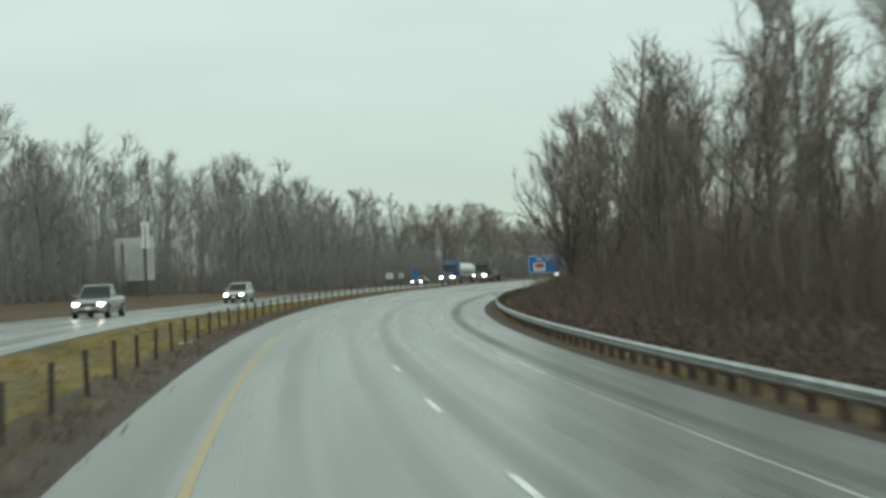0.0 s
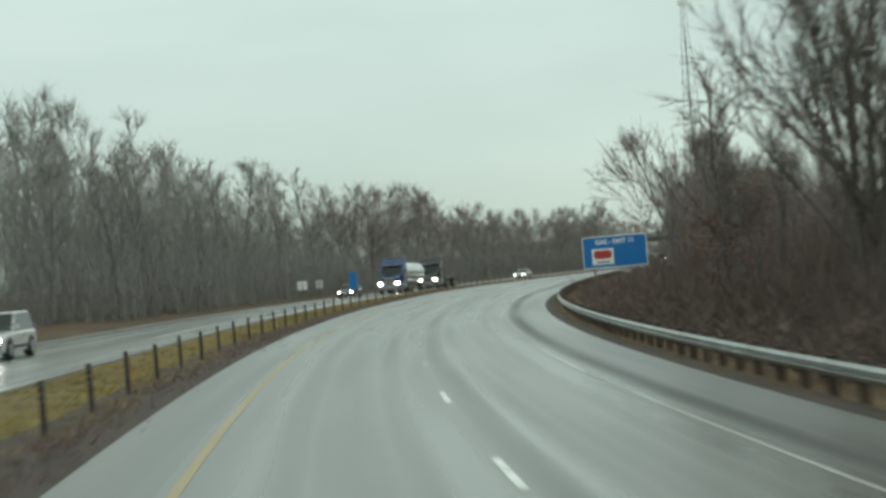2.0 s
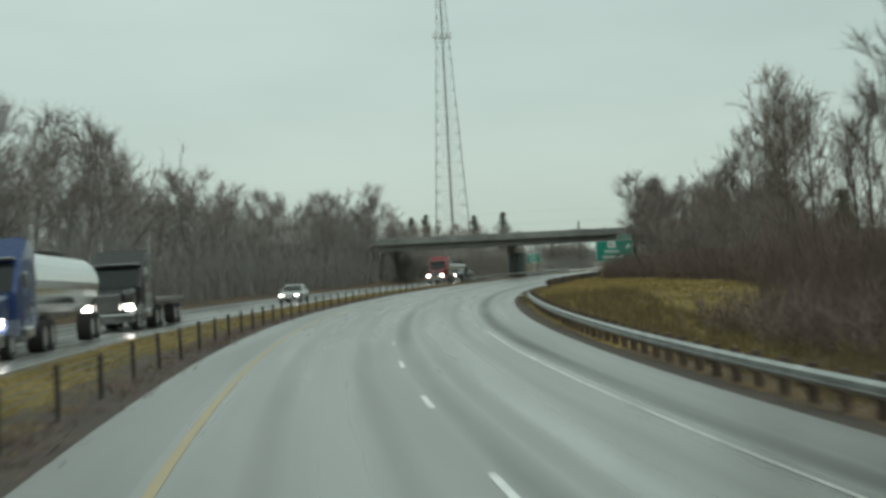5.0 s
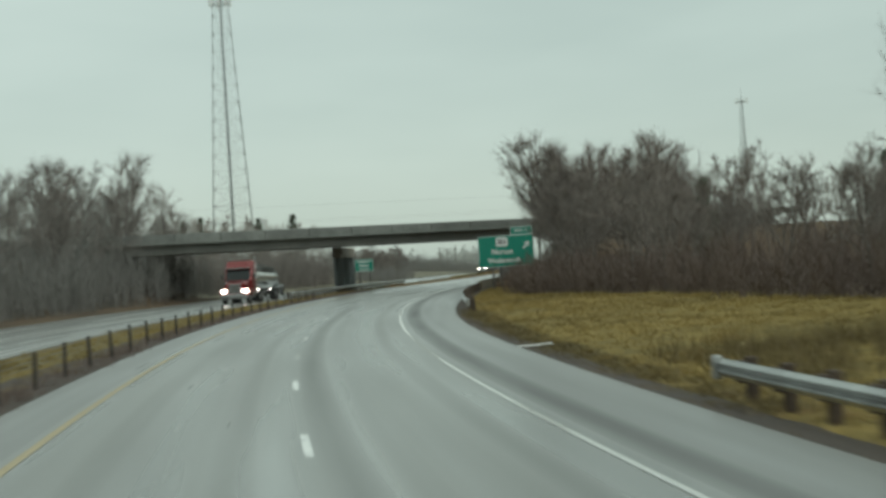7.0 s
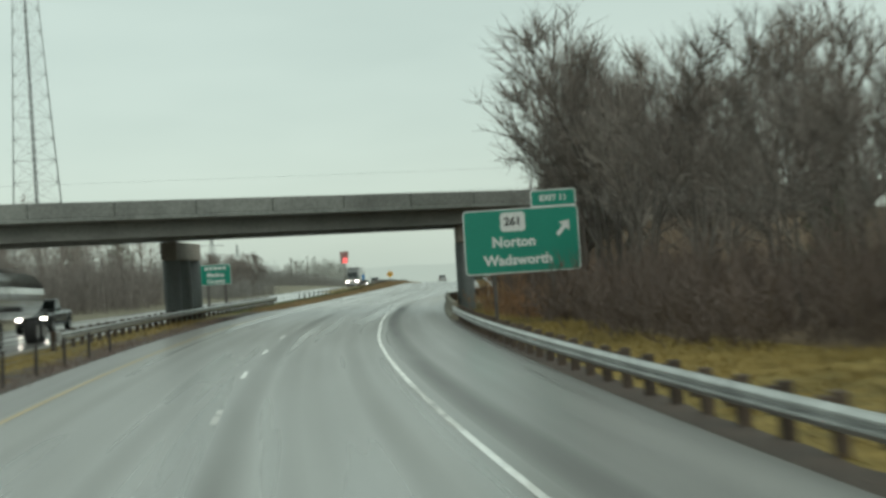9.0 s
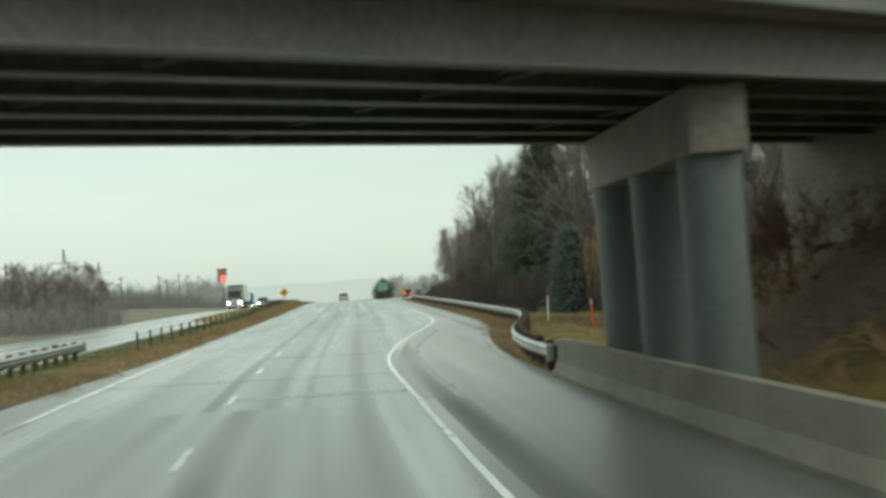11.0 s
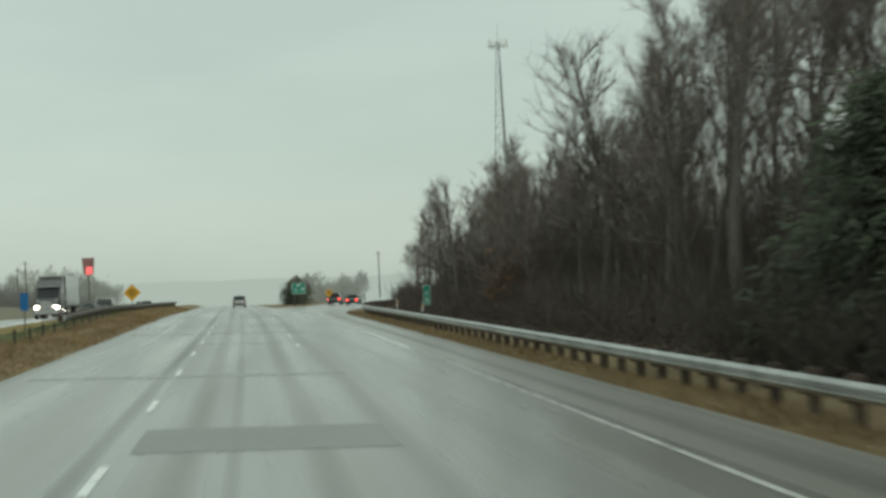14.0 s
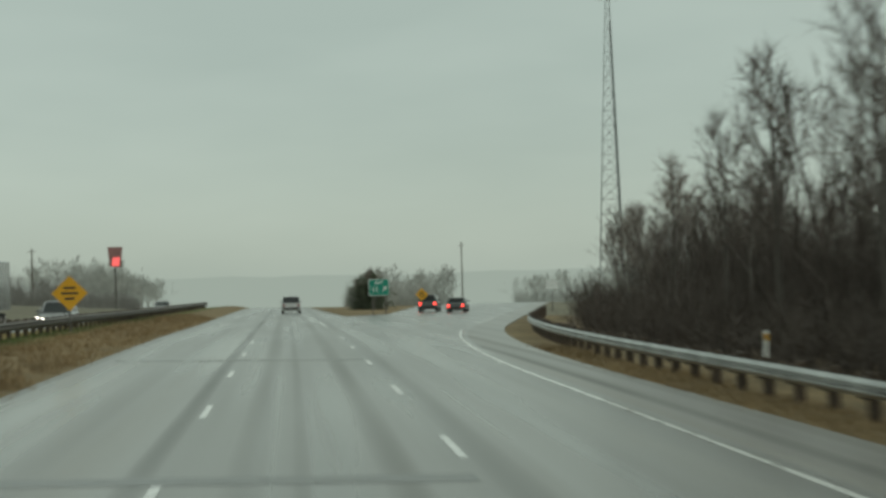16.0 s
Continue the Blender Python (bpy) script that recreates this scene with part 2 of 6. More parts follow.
M_TWIG = mat("wet_brown_twigs", (0.225, 0.196, 0.174), 0.75, vary=0.18, grain=2.0, patch=0.3, bump=0, each=0.25, spec=0.25)
M_BRUSH = mat("reddish_brown_brush", (0.165, 0.128, 0.11), 0.85, vary=0.16, grain=1.5, patch=0.25, bump=0, each=0.25, spec=0.2)
# darker copy of the brush, with the woods' shade put into its colour
M_BRUSH_SHADE = mat("shaded_brush", (0.115, 0.097, 0.085), 0.85, vary=0.16, grain=1.5, patch=0.25, bump=0, each=0.25, spec=0.2)
# woods across the road: the greying of mist is painted into the twigs
M_MIST_TWIG = mat("mist_greyed_twigs", (0.25, 0.244, 0.228), 0.8, vary=0.12, grain=2.0, patch=0.3, bump=0, each=0.15, spec=0.25)
M_MID_TWIG = mat("grey_brown_twigs", (0.255, 0.23, 0.21), 0.8, vary=0.14, grain=2.0, patch=0.3, bump=0, each=0.15, spec=0.25)
# twigs of the far copses: distance haze is put into this base colour
M_HAZE_TWIG = mat("haze_pale_twigs", (0.44, 0.45, 0.42), 0.8, vary=0.2, grain=2.0, patch=0.3, bump=0, each=0.1, spec=0.25)
M_PARAPET = mat("rain_dark_parapet_concrete", (0.185, 0.197, 0.18), 0.7, vary=0.3, grain=6, patch=0.35, bump=0.3, each=0.12)
M_POST = mat("dark_rusted_post", (0.045, 0.038, 0.034), 0.75, vary=0.3, grain=9)
M_DEAD_LEAF = mat("rusty_dead_leaves", (0.19, 0.105, 0.062), 0.8, vary=0.4, grain=4, patch=0.4, bump=0, each=0.25, spec=0.2)
M_RUST_BRUSH = mat("rusty_bramble_stems", (0.36, 0.21, 0.12), 0.8, vary=0.25, grain=1.5, patch=0.3, bump=0, spec=0.2)
M_WEED = mat("olive_brown_dead_weeds", (0.17, 0.135, 0.068), 0.8, vary=0.25, grain=1.5, patch=0.3, bump=0, spec=0.2)
M_NEEDLE = mat("dark_pine_needles", (0.085, 0.1, 0.064), 0.75, vary=0.35, grain=3, patch=0.5, bump=0, each=0.15, spec=0.25)
M_NEEDLE_BLUE = mat("blue_spruce_needles", (0.1, 0.125, 0.11), 0.75, vary=0.3, grain=3, patch=0.5, bump=0, each=0.15, spec=0.25)
M_WILLOW = mat("golden_willow_twigs", (0.44, 0.285, 0.09), 0.75, vary=0.25, grain=3, patch=0.5, bump=0, spec=0.25)
M_BLUE_SIGN = mat("blue_sign_sheeting", (0.006, 0.16, 0.45), 0.4, vary=0.08, bump=0.02)
M_GREEN_SIGN = mat("green_sign_sheeting", (0.01, 0.27, 0.19), 0.4, vary=0.08, bump=0.02)
M_YELLOW_SIGN = mat("amber_sign_sheeting", (0.80, 0.40, 0.02), 0.4, vary=0.08, bump=0.02)
M_WHITE_SIGN = mat("white_sign_sheeting", (0.78, 0.80, 0.78), 0.4, vary=0.06, bump=0.02)
M_RED_SIGN = mat("red_logo_paint", (0.42, 0.045, 0.035), 0.4, vary=0.08, bump=0.02)
M_RED_GLOW = mat("lit_red_sign", (0.6, 0.05, 0.05), 0.4, glow=(1.0, 0.16, 0.15), power=1.1)
# red of the far pole sign, greyed in the colour itself for haze
M_HAZE_RED = mat("haze_dulled_red_paint", (0.34, 0.17, 0.16), 0.5, vary=0.15, grain=3, patch=0.6, bump=0.02)
M_DARK = mat("dark_paint", (0.03, 0.03, 0.03), 0.5, vary=0.2)
M_ALU = mat("bare_aluminium_sign_back", (0.58, 0.6, 0.58), 0.5, 0.2, vary=0.12, grain=4, bump=0.05)
M_MAST = mat("galvanised_tower_steel", (0.19, 0.205, 0.2), 0.6, 0.3, vary=0.2, grain=4, bump=0)
M_POLE = mat("weathered_pole_timber", (0.13, 0.11, 0.09), 0.85, vary=0.25, grain=10)
M_ORANGE = mat("orange_marker_plastic", (0.75, 0.12, 0.03), 0.5, vary=0.1)
M_TYRE = mat("tyre_rubber", (0.02, 0.02, 0.02), 0.8, vary=0.3)
M_RIM = mat("alloy_rim", (0.4, 0.4, 0.4), 0.35, 0.8)
M_GLASS = mat("tinted_car_glass", (0.02, 0.025, 0.025), 0.08, vary=0.1, bump=0)
M_HEADLIGHT = mat("lit_headlamp", (0.9, 0.9, 0.85), 0.2, glow=(1.0, 0.93, 0.80), power=14.0, bump=0)
M_TAIL = mat("lit_tail_lamp", (0.5, 0.02, 0.02), 0.3, glow=(1.0, 0.07, 0.05), power=4.0, bump=0)
M_CHROME = mat("chrome", (0.6, 0.6, 0.6), 0.15, 1.0, vary=0.05, bump=0)
PAINT = {k: mat(k + "_car_paint", c, 0.25, 0.2, vary=0.06, grain=3, bump=0, coat=0.6) for k, c in dict(
    white=(0.62, 0.63, 0.62), silver=(0.38, 0.39, 0.39), black=(0.025, 0.026, 0.028), blue=(0.02, 0.05, 0.16), red=(0.22, 0.025, 0.025), grey=(0.12, 0.125, 0.125)).items()}


# ---- mesh helpers ----
def link_mesh(name, verts, faces, material, smooth=False):
    me = bpy.data.meshes.new(name)
    me.from_pydata([tuple(v) for v in verts], [], faces)
    me.materials.append(material)
    if smooth:
        me.polygons.foreach_set("use_smooth", [True] * len(me.polygons))
    me.update()
    return me


def part(name, bm, material, parent, label="", m=None):
    """A bmesh, or a mesh, as one object under a thing or a part."""
    if isinstance(bm, bmesh.types.BMesh):
        me = bpy.data.meshes.new(name)
        bmesh.ops.recalc_face_normals(bm, faces=bm.faces)
        bm.to_mesh(me)
        bm.free()
        me.materials.append(material)
    else:
        me = bm
    ob = new(name, me)
    ob.parent = parent
    if m is not None:
        ob.matrix_basis = m
    if label:
        ob["label"] = label
    return ob


def thing(name, m, label, category, group="", kind=""):
    ob = new(name)
    ob.empty_display_size = 0.3
    ob.matrix_basis = m
    return tagged(ob, label, category, group, kind)


def box(bm, cx, cy, cz, sx, sy, sz, bevel=0.0, m=None):
    r = bmesh.ops.create_cube(bm, size=1.0, matrix=Matrix.Translation((cx, cy, cz)) @ Matrix.Diagonal((sx, sy, sz, 1)))
    vs = r["verts"]
    if bevel:
        es = list({e for v in vs for e in v.link_edges})
        r = bmesh.ops.bevel(bm, geom=es, offset=bevel, segments=1, affect="EDGES", profile=0.5)
        vs = [g for g in r["verts"]]
    if m is not None:
        bmesh.ops.transform(bm, matrix=m, verts=[v for v in vs if v.is_valid])
    return bm


def a_box(sx, sy, sz, cx=0.0, cy=0.0, cz=0.0, bevel=0.0):
    return box(bmesh.new(), cx, cy, cz, sx, sy, sz, bevel)


def rod(bm, a, b, r0, r1=None, sides=8, caps=True):
    """A tapered bar from a to b."""
    a, b = Vector(a), Vector(b)
    d = b - a
    q = d.to_track_quat("Z", "Y").to_matrix().to_4x4()
    bmesh.ops.create_cone(bm, cap_ends=caps, segments=sides, radius1=r0, radius2=r0 if r1 is None else r1, depth=d.length,
                          matrix=Matrix.Translation((a + b) / 2) @ q)
    return bm


def prism(outline, y0, y1, bevel=0.0):
    """A solid from an outline in (x, z), from y0 to y1."""
    bm = bmesh.new()
    lo, hi = [bm.verts.new((x, y0, z)) for x, z in outline], [bm.verts.new((x, y1, z)) for x, z in outline]
    bm.faces.new(lo), bm.faces.new(hi[::-1])
    n = len(lo)
    for i in range(n):
        bm.faces.new((lo[i], hi[i], hi[(i + 1) % n], lo[(i + 1) % n]))
    if bevel:
        bmesh.ops.bevel(bm, geom=list(bm.edges), offset=bevel, segments=2, affect="EDGES", profile=0.5)
    return bm


def sweep(profile, s_list, u_of, z_of=lambda s: 0.0, closed=True, caps=True):
    """Verts and faces of a profile (du, dz) carried along the road."""
    verts, faces, n = [], [], len(profile)
    for s in s_list:
        for du, dz in profile:
            verts.append(at(s, u_of(s) + du, z_of(s) + dz))
    for i in range(len(s_list) - 1):
        for j in range(n if closed else n - 1):
            k = (j + 1) % n
            faces.append((i * n + j, (i + 1) * n + j, (i + 1) * n + k, i * n + k))
    if closed and caps:
        faces.append(tuple(range(n)))
        faces.append(tuple(range((len(s_list) - 1) * n, len(s_list) * n))[::-1])
    return verts, faces


def strip(name, left, right, s0, s1, z, material, step=4.0, kind="structure", label="", category="", thick=0.0, parent=None):
    """A ribbon of pavement or paint between two offsets, with (across, along) in metres as UV."""
    ss = list(np.linspace(s0, s1, max(2, int(round((s1 - s0) / step)) + 1)))
    lf = left if callable(left) else (lambda s: left)
    rf = right if callable(right) else (lambda s: right)
    zf = z if callable(z) else (lambda s: z)
    cols = 5 if thick else 2
    verts, uvs, faces = [], [], []
    for s in ss:
        a, b = lf(s), rf(s)
        for k in range(cols):
            u = a + (b - a) * k / (cols - 1)
            verts.append(at(s, u, zf(s)))
            uvs.append((u, s))
    for i in range(len(ss) - 1):
        for k in range(cols - 1):
            o = i * cols + k
            faces.append((o, o + 1, o + cols + 1, o + cols))
    if thick:
        low = len(verts)
        for i, s in enumerate(ss):
            for k, u in ((0, lf(s)), (1, rf(s))):
                verts.append(at(s, u, zf(s) - thick))
                uvs.append((u, s))
        for i in range(len(ss) - 1):
            o = i * cols
            faces.append((low + 2 * i, o, o + cols, low + 2 * i + 2))
            faces.append((o + cols - 1, low + 2 * i + 1, low + 2 * i + 3, o + 2 * cols - 1))
    me = link_mesh(name, verts, faces, material)
    layer = me.uv_layers.new(name="metres")
    layer.data.foreach_set("uv", [c for lp in me.loops for c in uvs[lp.vertex_index]])
    ob = new(name, me)
    if parent:
        ob.parent = parent
    return tagged(ob, label, category, "", kind)


# ---- the plan ----
def pave_right(s):
    """The right edge of the pavement."""
    return 6.3 + 0.9 * ease(s, 330, 400) + 2.3 * ease(s, 462, 508) + ramp_off(s)


def ramp_off(s):
    """How far the exit ramp has swung out to the right."""
    return 0.0 if s < 630 else 0.0016 * min(s - 630, 60) ** 2 + (0.19 * (s - 690) if s > 690 else 0.0)


def pave_left(s):
    return -5.1 + 0.9 * ease(s, 445, 480)


def edge_line(s):
    return 3.66 + 0.13 * ease(s, 398, 415) * (1 - ease(s, 448, 462)) + 3.66 * ease(s, 462, 518) + ramp_off(s)


def opp_z(s):
    """The height of the opposite carriageway."""
    return 0.45 * (1 - ease(s, 50, 140))


# the bridge: its axis, its normal, and the middle of its near girder over the right lane
AXIS = radians(91.5)
BA, BN = Vector((math.sin(AXIS), math.cos(AXIS), 0)), Vector((math.sin(AXIS - math.pi / 2), math.cos(AXIS - math.pi / 2), 0))
B0 = Vector((141.0, 406.0, 0))
BW = 9.0
GIRDER_Z = 4.98


def field_edge(s):
    """Where the grass of the field ends against the brush."""
    return 23 - 3.0 * ease(s, 320, 345) - 9.0 * ease(s, 345, 396)


def ground_z(s, u, p):
    o, tilt = opp_z(s), lift(s, u)
    if u < -20.3:
        z = o + 0.07 * min(-20.3 - u, 40)
    elif u < -9.6:
        z = o
    elif u < -4.2:
        z = o * max(0.0, -7.3 - u) / 2.3 + 0.42 * ease(s, 520, 620) * ease(-u, 4.4, 6.8) * (1 - 0.25 * ease(-u, 8.0, 9.4))
    elif u < pave_right(s) + 0.4:
        z = 0.0
    else:
        d = u - pave_right(s) - 0.4
        field = ease(s, 270, 310) * (1 - ease(s, 410, 430))
        z = field * min(0.35, 0.03 * d) - (1 - field) * 0.05 * min(d, 6)
    z += 0.12 * noise.noise(Vector((p.x * 0.15, p.y * 0.15, 0))) * (1 if (u > pave_right(s) + 1.5 or u < -22) else 0.15)
    z += tilt
    # embankments that carry the bridge
    q = p - B0
    a, n = q.dot(BA), q.dot(BN)
    side = abs(n - BW / 2) - BW / 2 - 1.5
    top = 5.0 - 1.1 * max(0.0, side)
    for slope in (0.5 * (u - 10.6), 0.5 * (-u - 22.5)):
        z = max(z, min(slope, top))
    return z - 0.06

# ---- large structure ----
def build_ground():
    ss = list(np.concatenate([np.arange(-160, 0, 16), np.arange(0, 720, 4), np.arange(720, 1100, 20), [1200, 1500, 2300]]))
    us = [-1800, -700, -380, -230, -150, -105, -80, -64, -52, -44, -38, -33, -29, -26, -23.5, -21.6, -20.3, -15, -9.6, -8.6, -7.6, -6.8, -6.0, -5.2, -4.2, 0,
          6.0, 7.0, 8.0, 9.2, 10.6, 12, 13.5, 15, 17, 19, 21.5, 24, 27, 30, 34, 40, 48, 58, 72, 95, 130, 190, 290, 420, 540]
    verts, faces = [], []
    for s in ss:
        for u in us:
            p = at(s, u)
            verts.append((p.x, p.y, ground_z(s, u, p)))
    n = len(us)
    for i in range(len(ss) - 1):
        for j in range(n - 1):
            faces.append((i * n + j, i * n + j + 1, (i + 1) * n + j + 1, (i + 1) * n + j))
    me = link_mesh("ground", verts, faces, M_GROUND, True)
    for extra in (M_LITTER, M_TAN, M_MIST_FIELD, M_GREEN_GROUND, M_MEDIAN, M_RUST_EARTH):
        me.materials.append(extra)
    for f, q in zip(faces, me.polygons):
        i, j = divmod(f[0], n)
        s, u = ss[i] + 2, (us[j] + us[j + 1]) / 2
        field = 248 < s < 428 and u < field_edge(s) + 1.5
        if 424 < s < 443 and 12.4 + 0.35 * max(0.0, s - 438) < u < 26:
            q.material_index = 6
        elif 436 < s < 449 and 10 < u < 14:
            q.material_index = 0
        elif -9.8 < u < -4.2 and s < 455:
            q.material_index = 5
        elif (-60 < u < -20.4 and s < 440) or ((6.4 if s < 280 else 9.0) < u < 60 and s < 428 and not field) or (11 < u < 60 and 428 <= s < 462) or (13.2 + ramp_off(s) < u < 60 and 462 <= s < 720):
            q.material_index = 1
        elif s > 455 and -10 < u < -6.6:
            q.material_index = 4
        elif s > 455 and (-10 < u < -3 or (3 < u < 13.4 + ramp_off(s) and s < 720)):
            q.material_index = 2
        elif s > 440 and abs(u) > 18:
            q.material_index = 3
    tagged(new("ground", me), "rain-soaked olive and tan winter grass ground", "ground", kind="structure")


build_ground()
strip("road_near", -3.9, lambda s: edge_line(s) + 0.3, -120, 449, 0.0, M_ASPHALT, thick=0.2, label="wet grey asphalt carriageway shining under the rain", category="road")
strip("road_far", -3.9, lambda s: edge_line(s) + 0.3, 449, 1500, 0.0, M_CONCRETE_ROAD, thick=0.2, label="wet worn concrete carriageway with tar joints", category="road")
strip("shoulder_left", pave_left, -3.9, -120, 1500, 0.0, M_SHOULDER, thick=0.2, label="narrow wet paved shoulder", category="shoulder")
strip("shoulder_right", lambda s: edge_line(s) + 0.3, pave_right, -120, 449, 0.0, M_SHOULDER, thick=0.2, label="wide wet paved shoulder with dark seams", category="shoulder")
strip("shoulder_right_far", lambda s: edge_line(s) + 0.3, pave_right, 449, 1500, 0.0, M_SHOULDER_FAR, thick=0.2, label="wide wet tan concrete shoulder with dark stains", category="shoulder")
for s0, u0, length, half in ((488, 8.6, 4.5, 0.35), (494, 9.0, 3.0, 0.25), (481, 8.0, 3.0, 0.2)):
    strip("tar_stain", lambda s: u0 - half * (1 - ((s - s0) / length * 2 - 1) ** 2) - 0.15 * noise.noise(Vector((s * 1.7, u0, 0))), lambda s: u0 + half * (1 - ((s - s0) / length * 2 - 1) ** 2) + 0.15 * noise.noise(Vector((s * 1.9, u0, 5))), s0, s0 + length, 0.004, M_SLAB, step=0.4, label="ragged dark stain on the shoulder", category="stain")
strip("shoulder_seam", lambda s: edge_line(s) + 0.75 - 0.16 * noise.noise(Vector((s * 0.8, 1, 0))), lambda s: edge_line(s) + 0.92 + 0.22 * noise.noise(Vector((s * 0.6, 6, 0))), 449, 492, 0.004, M_SLAB, step=0.5, label="ragged dark seam between lane and old shoulder", category="seam")
strip("road_opposite", -20.2, -9.6, -120, 1500, opp_z, M_OPPOSITE, thick=0.2, label="wet opposite carriageway with mirrored headlamps", category="road")
strip("verge_left", lambda s: pave_left(s) - 1.75 - 0.5 * noise.noise(Vector((s * 0.21, 3, 0))) - 0.3 * noise.noise(Vector((s * 0.9, 8, 0))), pave_left, -120, 455, lambda s: -0.02, M_GRAVEL, step=1.0, label="dark dirty gravel verge", category="verge")
strip("verge_right", pave_right, lambda s: pave_right(s) + 0.75 + 0.3 * noise.noise(Vector((s * 0.21, 9, 0))) + 0.25 * noise.noise(Vector((s * 0.9, 4, 0))), -120, 456, lambda s: -0.02, M_GRAVEL, step=1.0, label="muddy gravel verge under the guardrail", category="verge")
strip("edge_line_yellow", -3.76, -3.63, -120, 449, 0.006, M_YELLOW_LINE, label="worn yellow edge line", category="road marking")
strip("edge_line_yellow_far", -3.76, -3.64, 449, 480, 0.006, M_WHITE_LINE, label="very worn pale edge line", category="road marking")
strip("edge_line_white", lambda s: edge_line(s) - 0.055, lambda s: edge_line(s) + 0.06, 330, 508, 0.006, M_WHITE_LINE, step=2, label="white edge line", category="road marking")
strip("edge_line_white_near", lambda s: edge_line(s) - 0.05, lambda s: edge_line(s) + 0.055, -120, 330, 0.006, M_WORN_LINE, step=2, label="worn white edge line", category="road marking")
strip("edge_line_white_far", lambda s: edge_line(s) - 0.06, lambda s: edge_line(s) + 0.065, 508, 800, 0.006, M_WHITE_LINE, step=2, label="worn white edge line of the exit lane", category="road marking")
strip("edge_line_white_opposite", -17.5, -17.35, -120, 1500, lambda s: opp_z(s) + 0.006, M_WHITE_LINE, label="white edge line of the opposite carriageway", category="road marking")
CYCLE = 11.3
dashes = tagged(new("lane_dashes"), "white dashes of the lane line", "road marking", kind="structure")
for k in range(-2, 75):
    strip("dash", -0.06, 0.06, k * CYCLE - 1.4, k * CYCLE + 1.4, 0.006, M_WHITE_LINE, step=1.4, kind="", parent=dashes)
exit_dashes = tagged(new("exit_lane_dashes"), "white dashes of the exit lane", "road marking", kind="structure")
for k in range(51, 61):
    strip("dash", 3.6, 3.72, k * CYCLE + 3.8, k * CYCLE + 6.6, 0.006, M_WHITE_LINE, step=1.4, kind="", parent=exit_dashes)
opposite_dashes = tagged(new("opposite_lane_dashes"), "white dashes of the opposite lane line", "road marking", kind="structure")
for k in range(0, 80):
    strip("dash", -13.9, -13.78, k * CYCLE + 2, k * CYCLE + 4.8, lambda s: opp_z(s) + 0.006, M_WHITE_LINE, step=1.4, kind="", parent=opposite_dashes)
# tar-sealed joints and patches of the old concrete
for s, w, a, b in ((452, 0.9, -0.2, 3.7), (458.7, 0.5, -3.6, 3.5), (470.7, 0.7, -0.2, 3.6), (482, 0.4, -3.6, 0.1), (494.5, 0.55, -0.2, 3.7), (507.2, 0.7, -0.3, 5.3), (518.9, 0.8, -3.6, 3.8), (536.5, 4.0, 0.2, 3.6), (547, 3.6, 0.2, 3.9),
                   (563.2, 1.2, -3.6, 4.2), (584.5, 0.9, 0.1, 3.2), (598.2, 1.3, -3.6, 4.6), (612, 0.8, -3.6, 3.6), (640, 1.0, -3.6, 3.6)):
    strip("tar_joint", a, b, s - w * (0.42 if w < 2 else 0.5), s + w * (0.42 if w < 2 else 0.5), 0.004, M_SEAM if w < 2 else M_SLAB, step=1.0, label="dark tar-sealed joint across the lane", category="joint")
# the painted gore and the exit ramp beyond it
strip("gore_line_left", 3.58, 3.74, 684, 700, 0.006, M_WHITE_LINE, label="white gore line", category="road marking")
strip("gore_line_right", lambda s: 3.9 + 0.2 * (s - 684) * 0.9, lambda s: 4.06 + 0.2 * (s - 684) * 0.9, 684, 704, 0.006, M_WHITE_LINE, label="white gore line along the ramp", category="road marking")
strip("gore_island", lambda s: 6.4 - 0.02 * min(s - 728, 90), lambda s: 6.6 + 4.6 * ease(s, 726, 742) + 0.12 * max(0.0, s - 742), 728, 1000, 0.03, M_TAN, label="grass island between road and exit ramp", category="island")


def backdrop():
    """A low glowing rise added all round in place of horizon mist, just under the sky's own brightness."""
    m = bpy.data.materials.new("horizon_haze_glow")
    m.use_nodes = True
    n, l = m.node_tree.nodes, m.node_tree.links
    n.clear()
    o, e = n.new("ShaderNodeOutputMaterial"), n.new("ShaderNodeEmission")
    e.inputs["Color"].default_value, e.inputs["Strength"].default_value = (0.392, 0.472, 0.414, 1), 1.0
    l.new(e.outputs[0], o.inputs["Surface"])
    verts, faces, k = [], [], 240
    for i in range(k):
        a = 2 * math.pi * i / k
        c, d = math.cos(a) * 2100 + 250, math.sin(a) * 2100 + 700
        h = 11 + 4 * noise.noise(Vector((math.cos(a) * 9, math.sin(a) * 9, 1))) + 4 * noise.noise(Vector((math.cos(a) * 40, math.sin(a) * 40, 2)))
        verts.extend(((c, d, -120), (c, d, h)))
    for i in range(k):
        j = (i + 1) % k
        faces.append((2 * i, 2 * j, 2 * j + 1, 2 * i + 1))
    tagged(new("backdrop", link_mesh("backdrop", verts, faces, m, True)), "glowing grey band added in place of horizon mist", "distance", kind="structure")


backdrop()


# ---- guardrails ----
W_FACE = [(0, 0.0), (0.02, 0.03), (0.075, 0.075), (0.075, 0.105), (0.01, 0.145), (0.01, 0.165), (0.075, 0.205), (0.075, 0.235), (0.02, 0.28), (0, 0.31)]


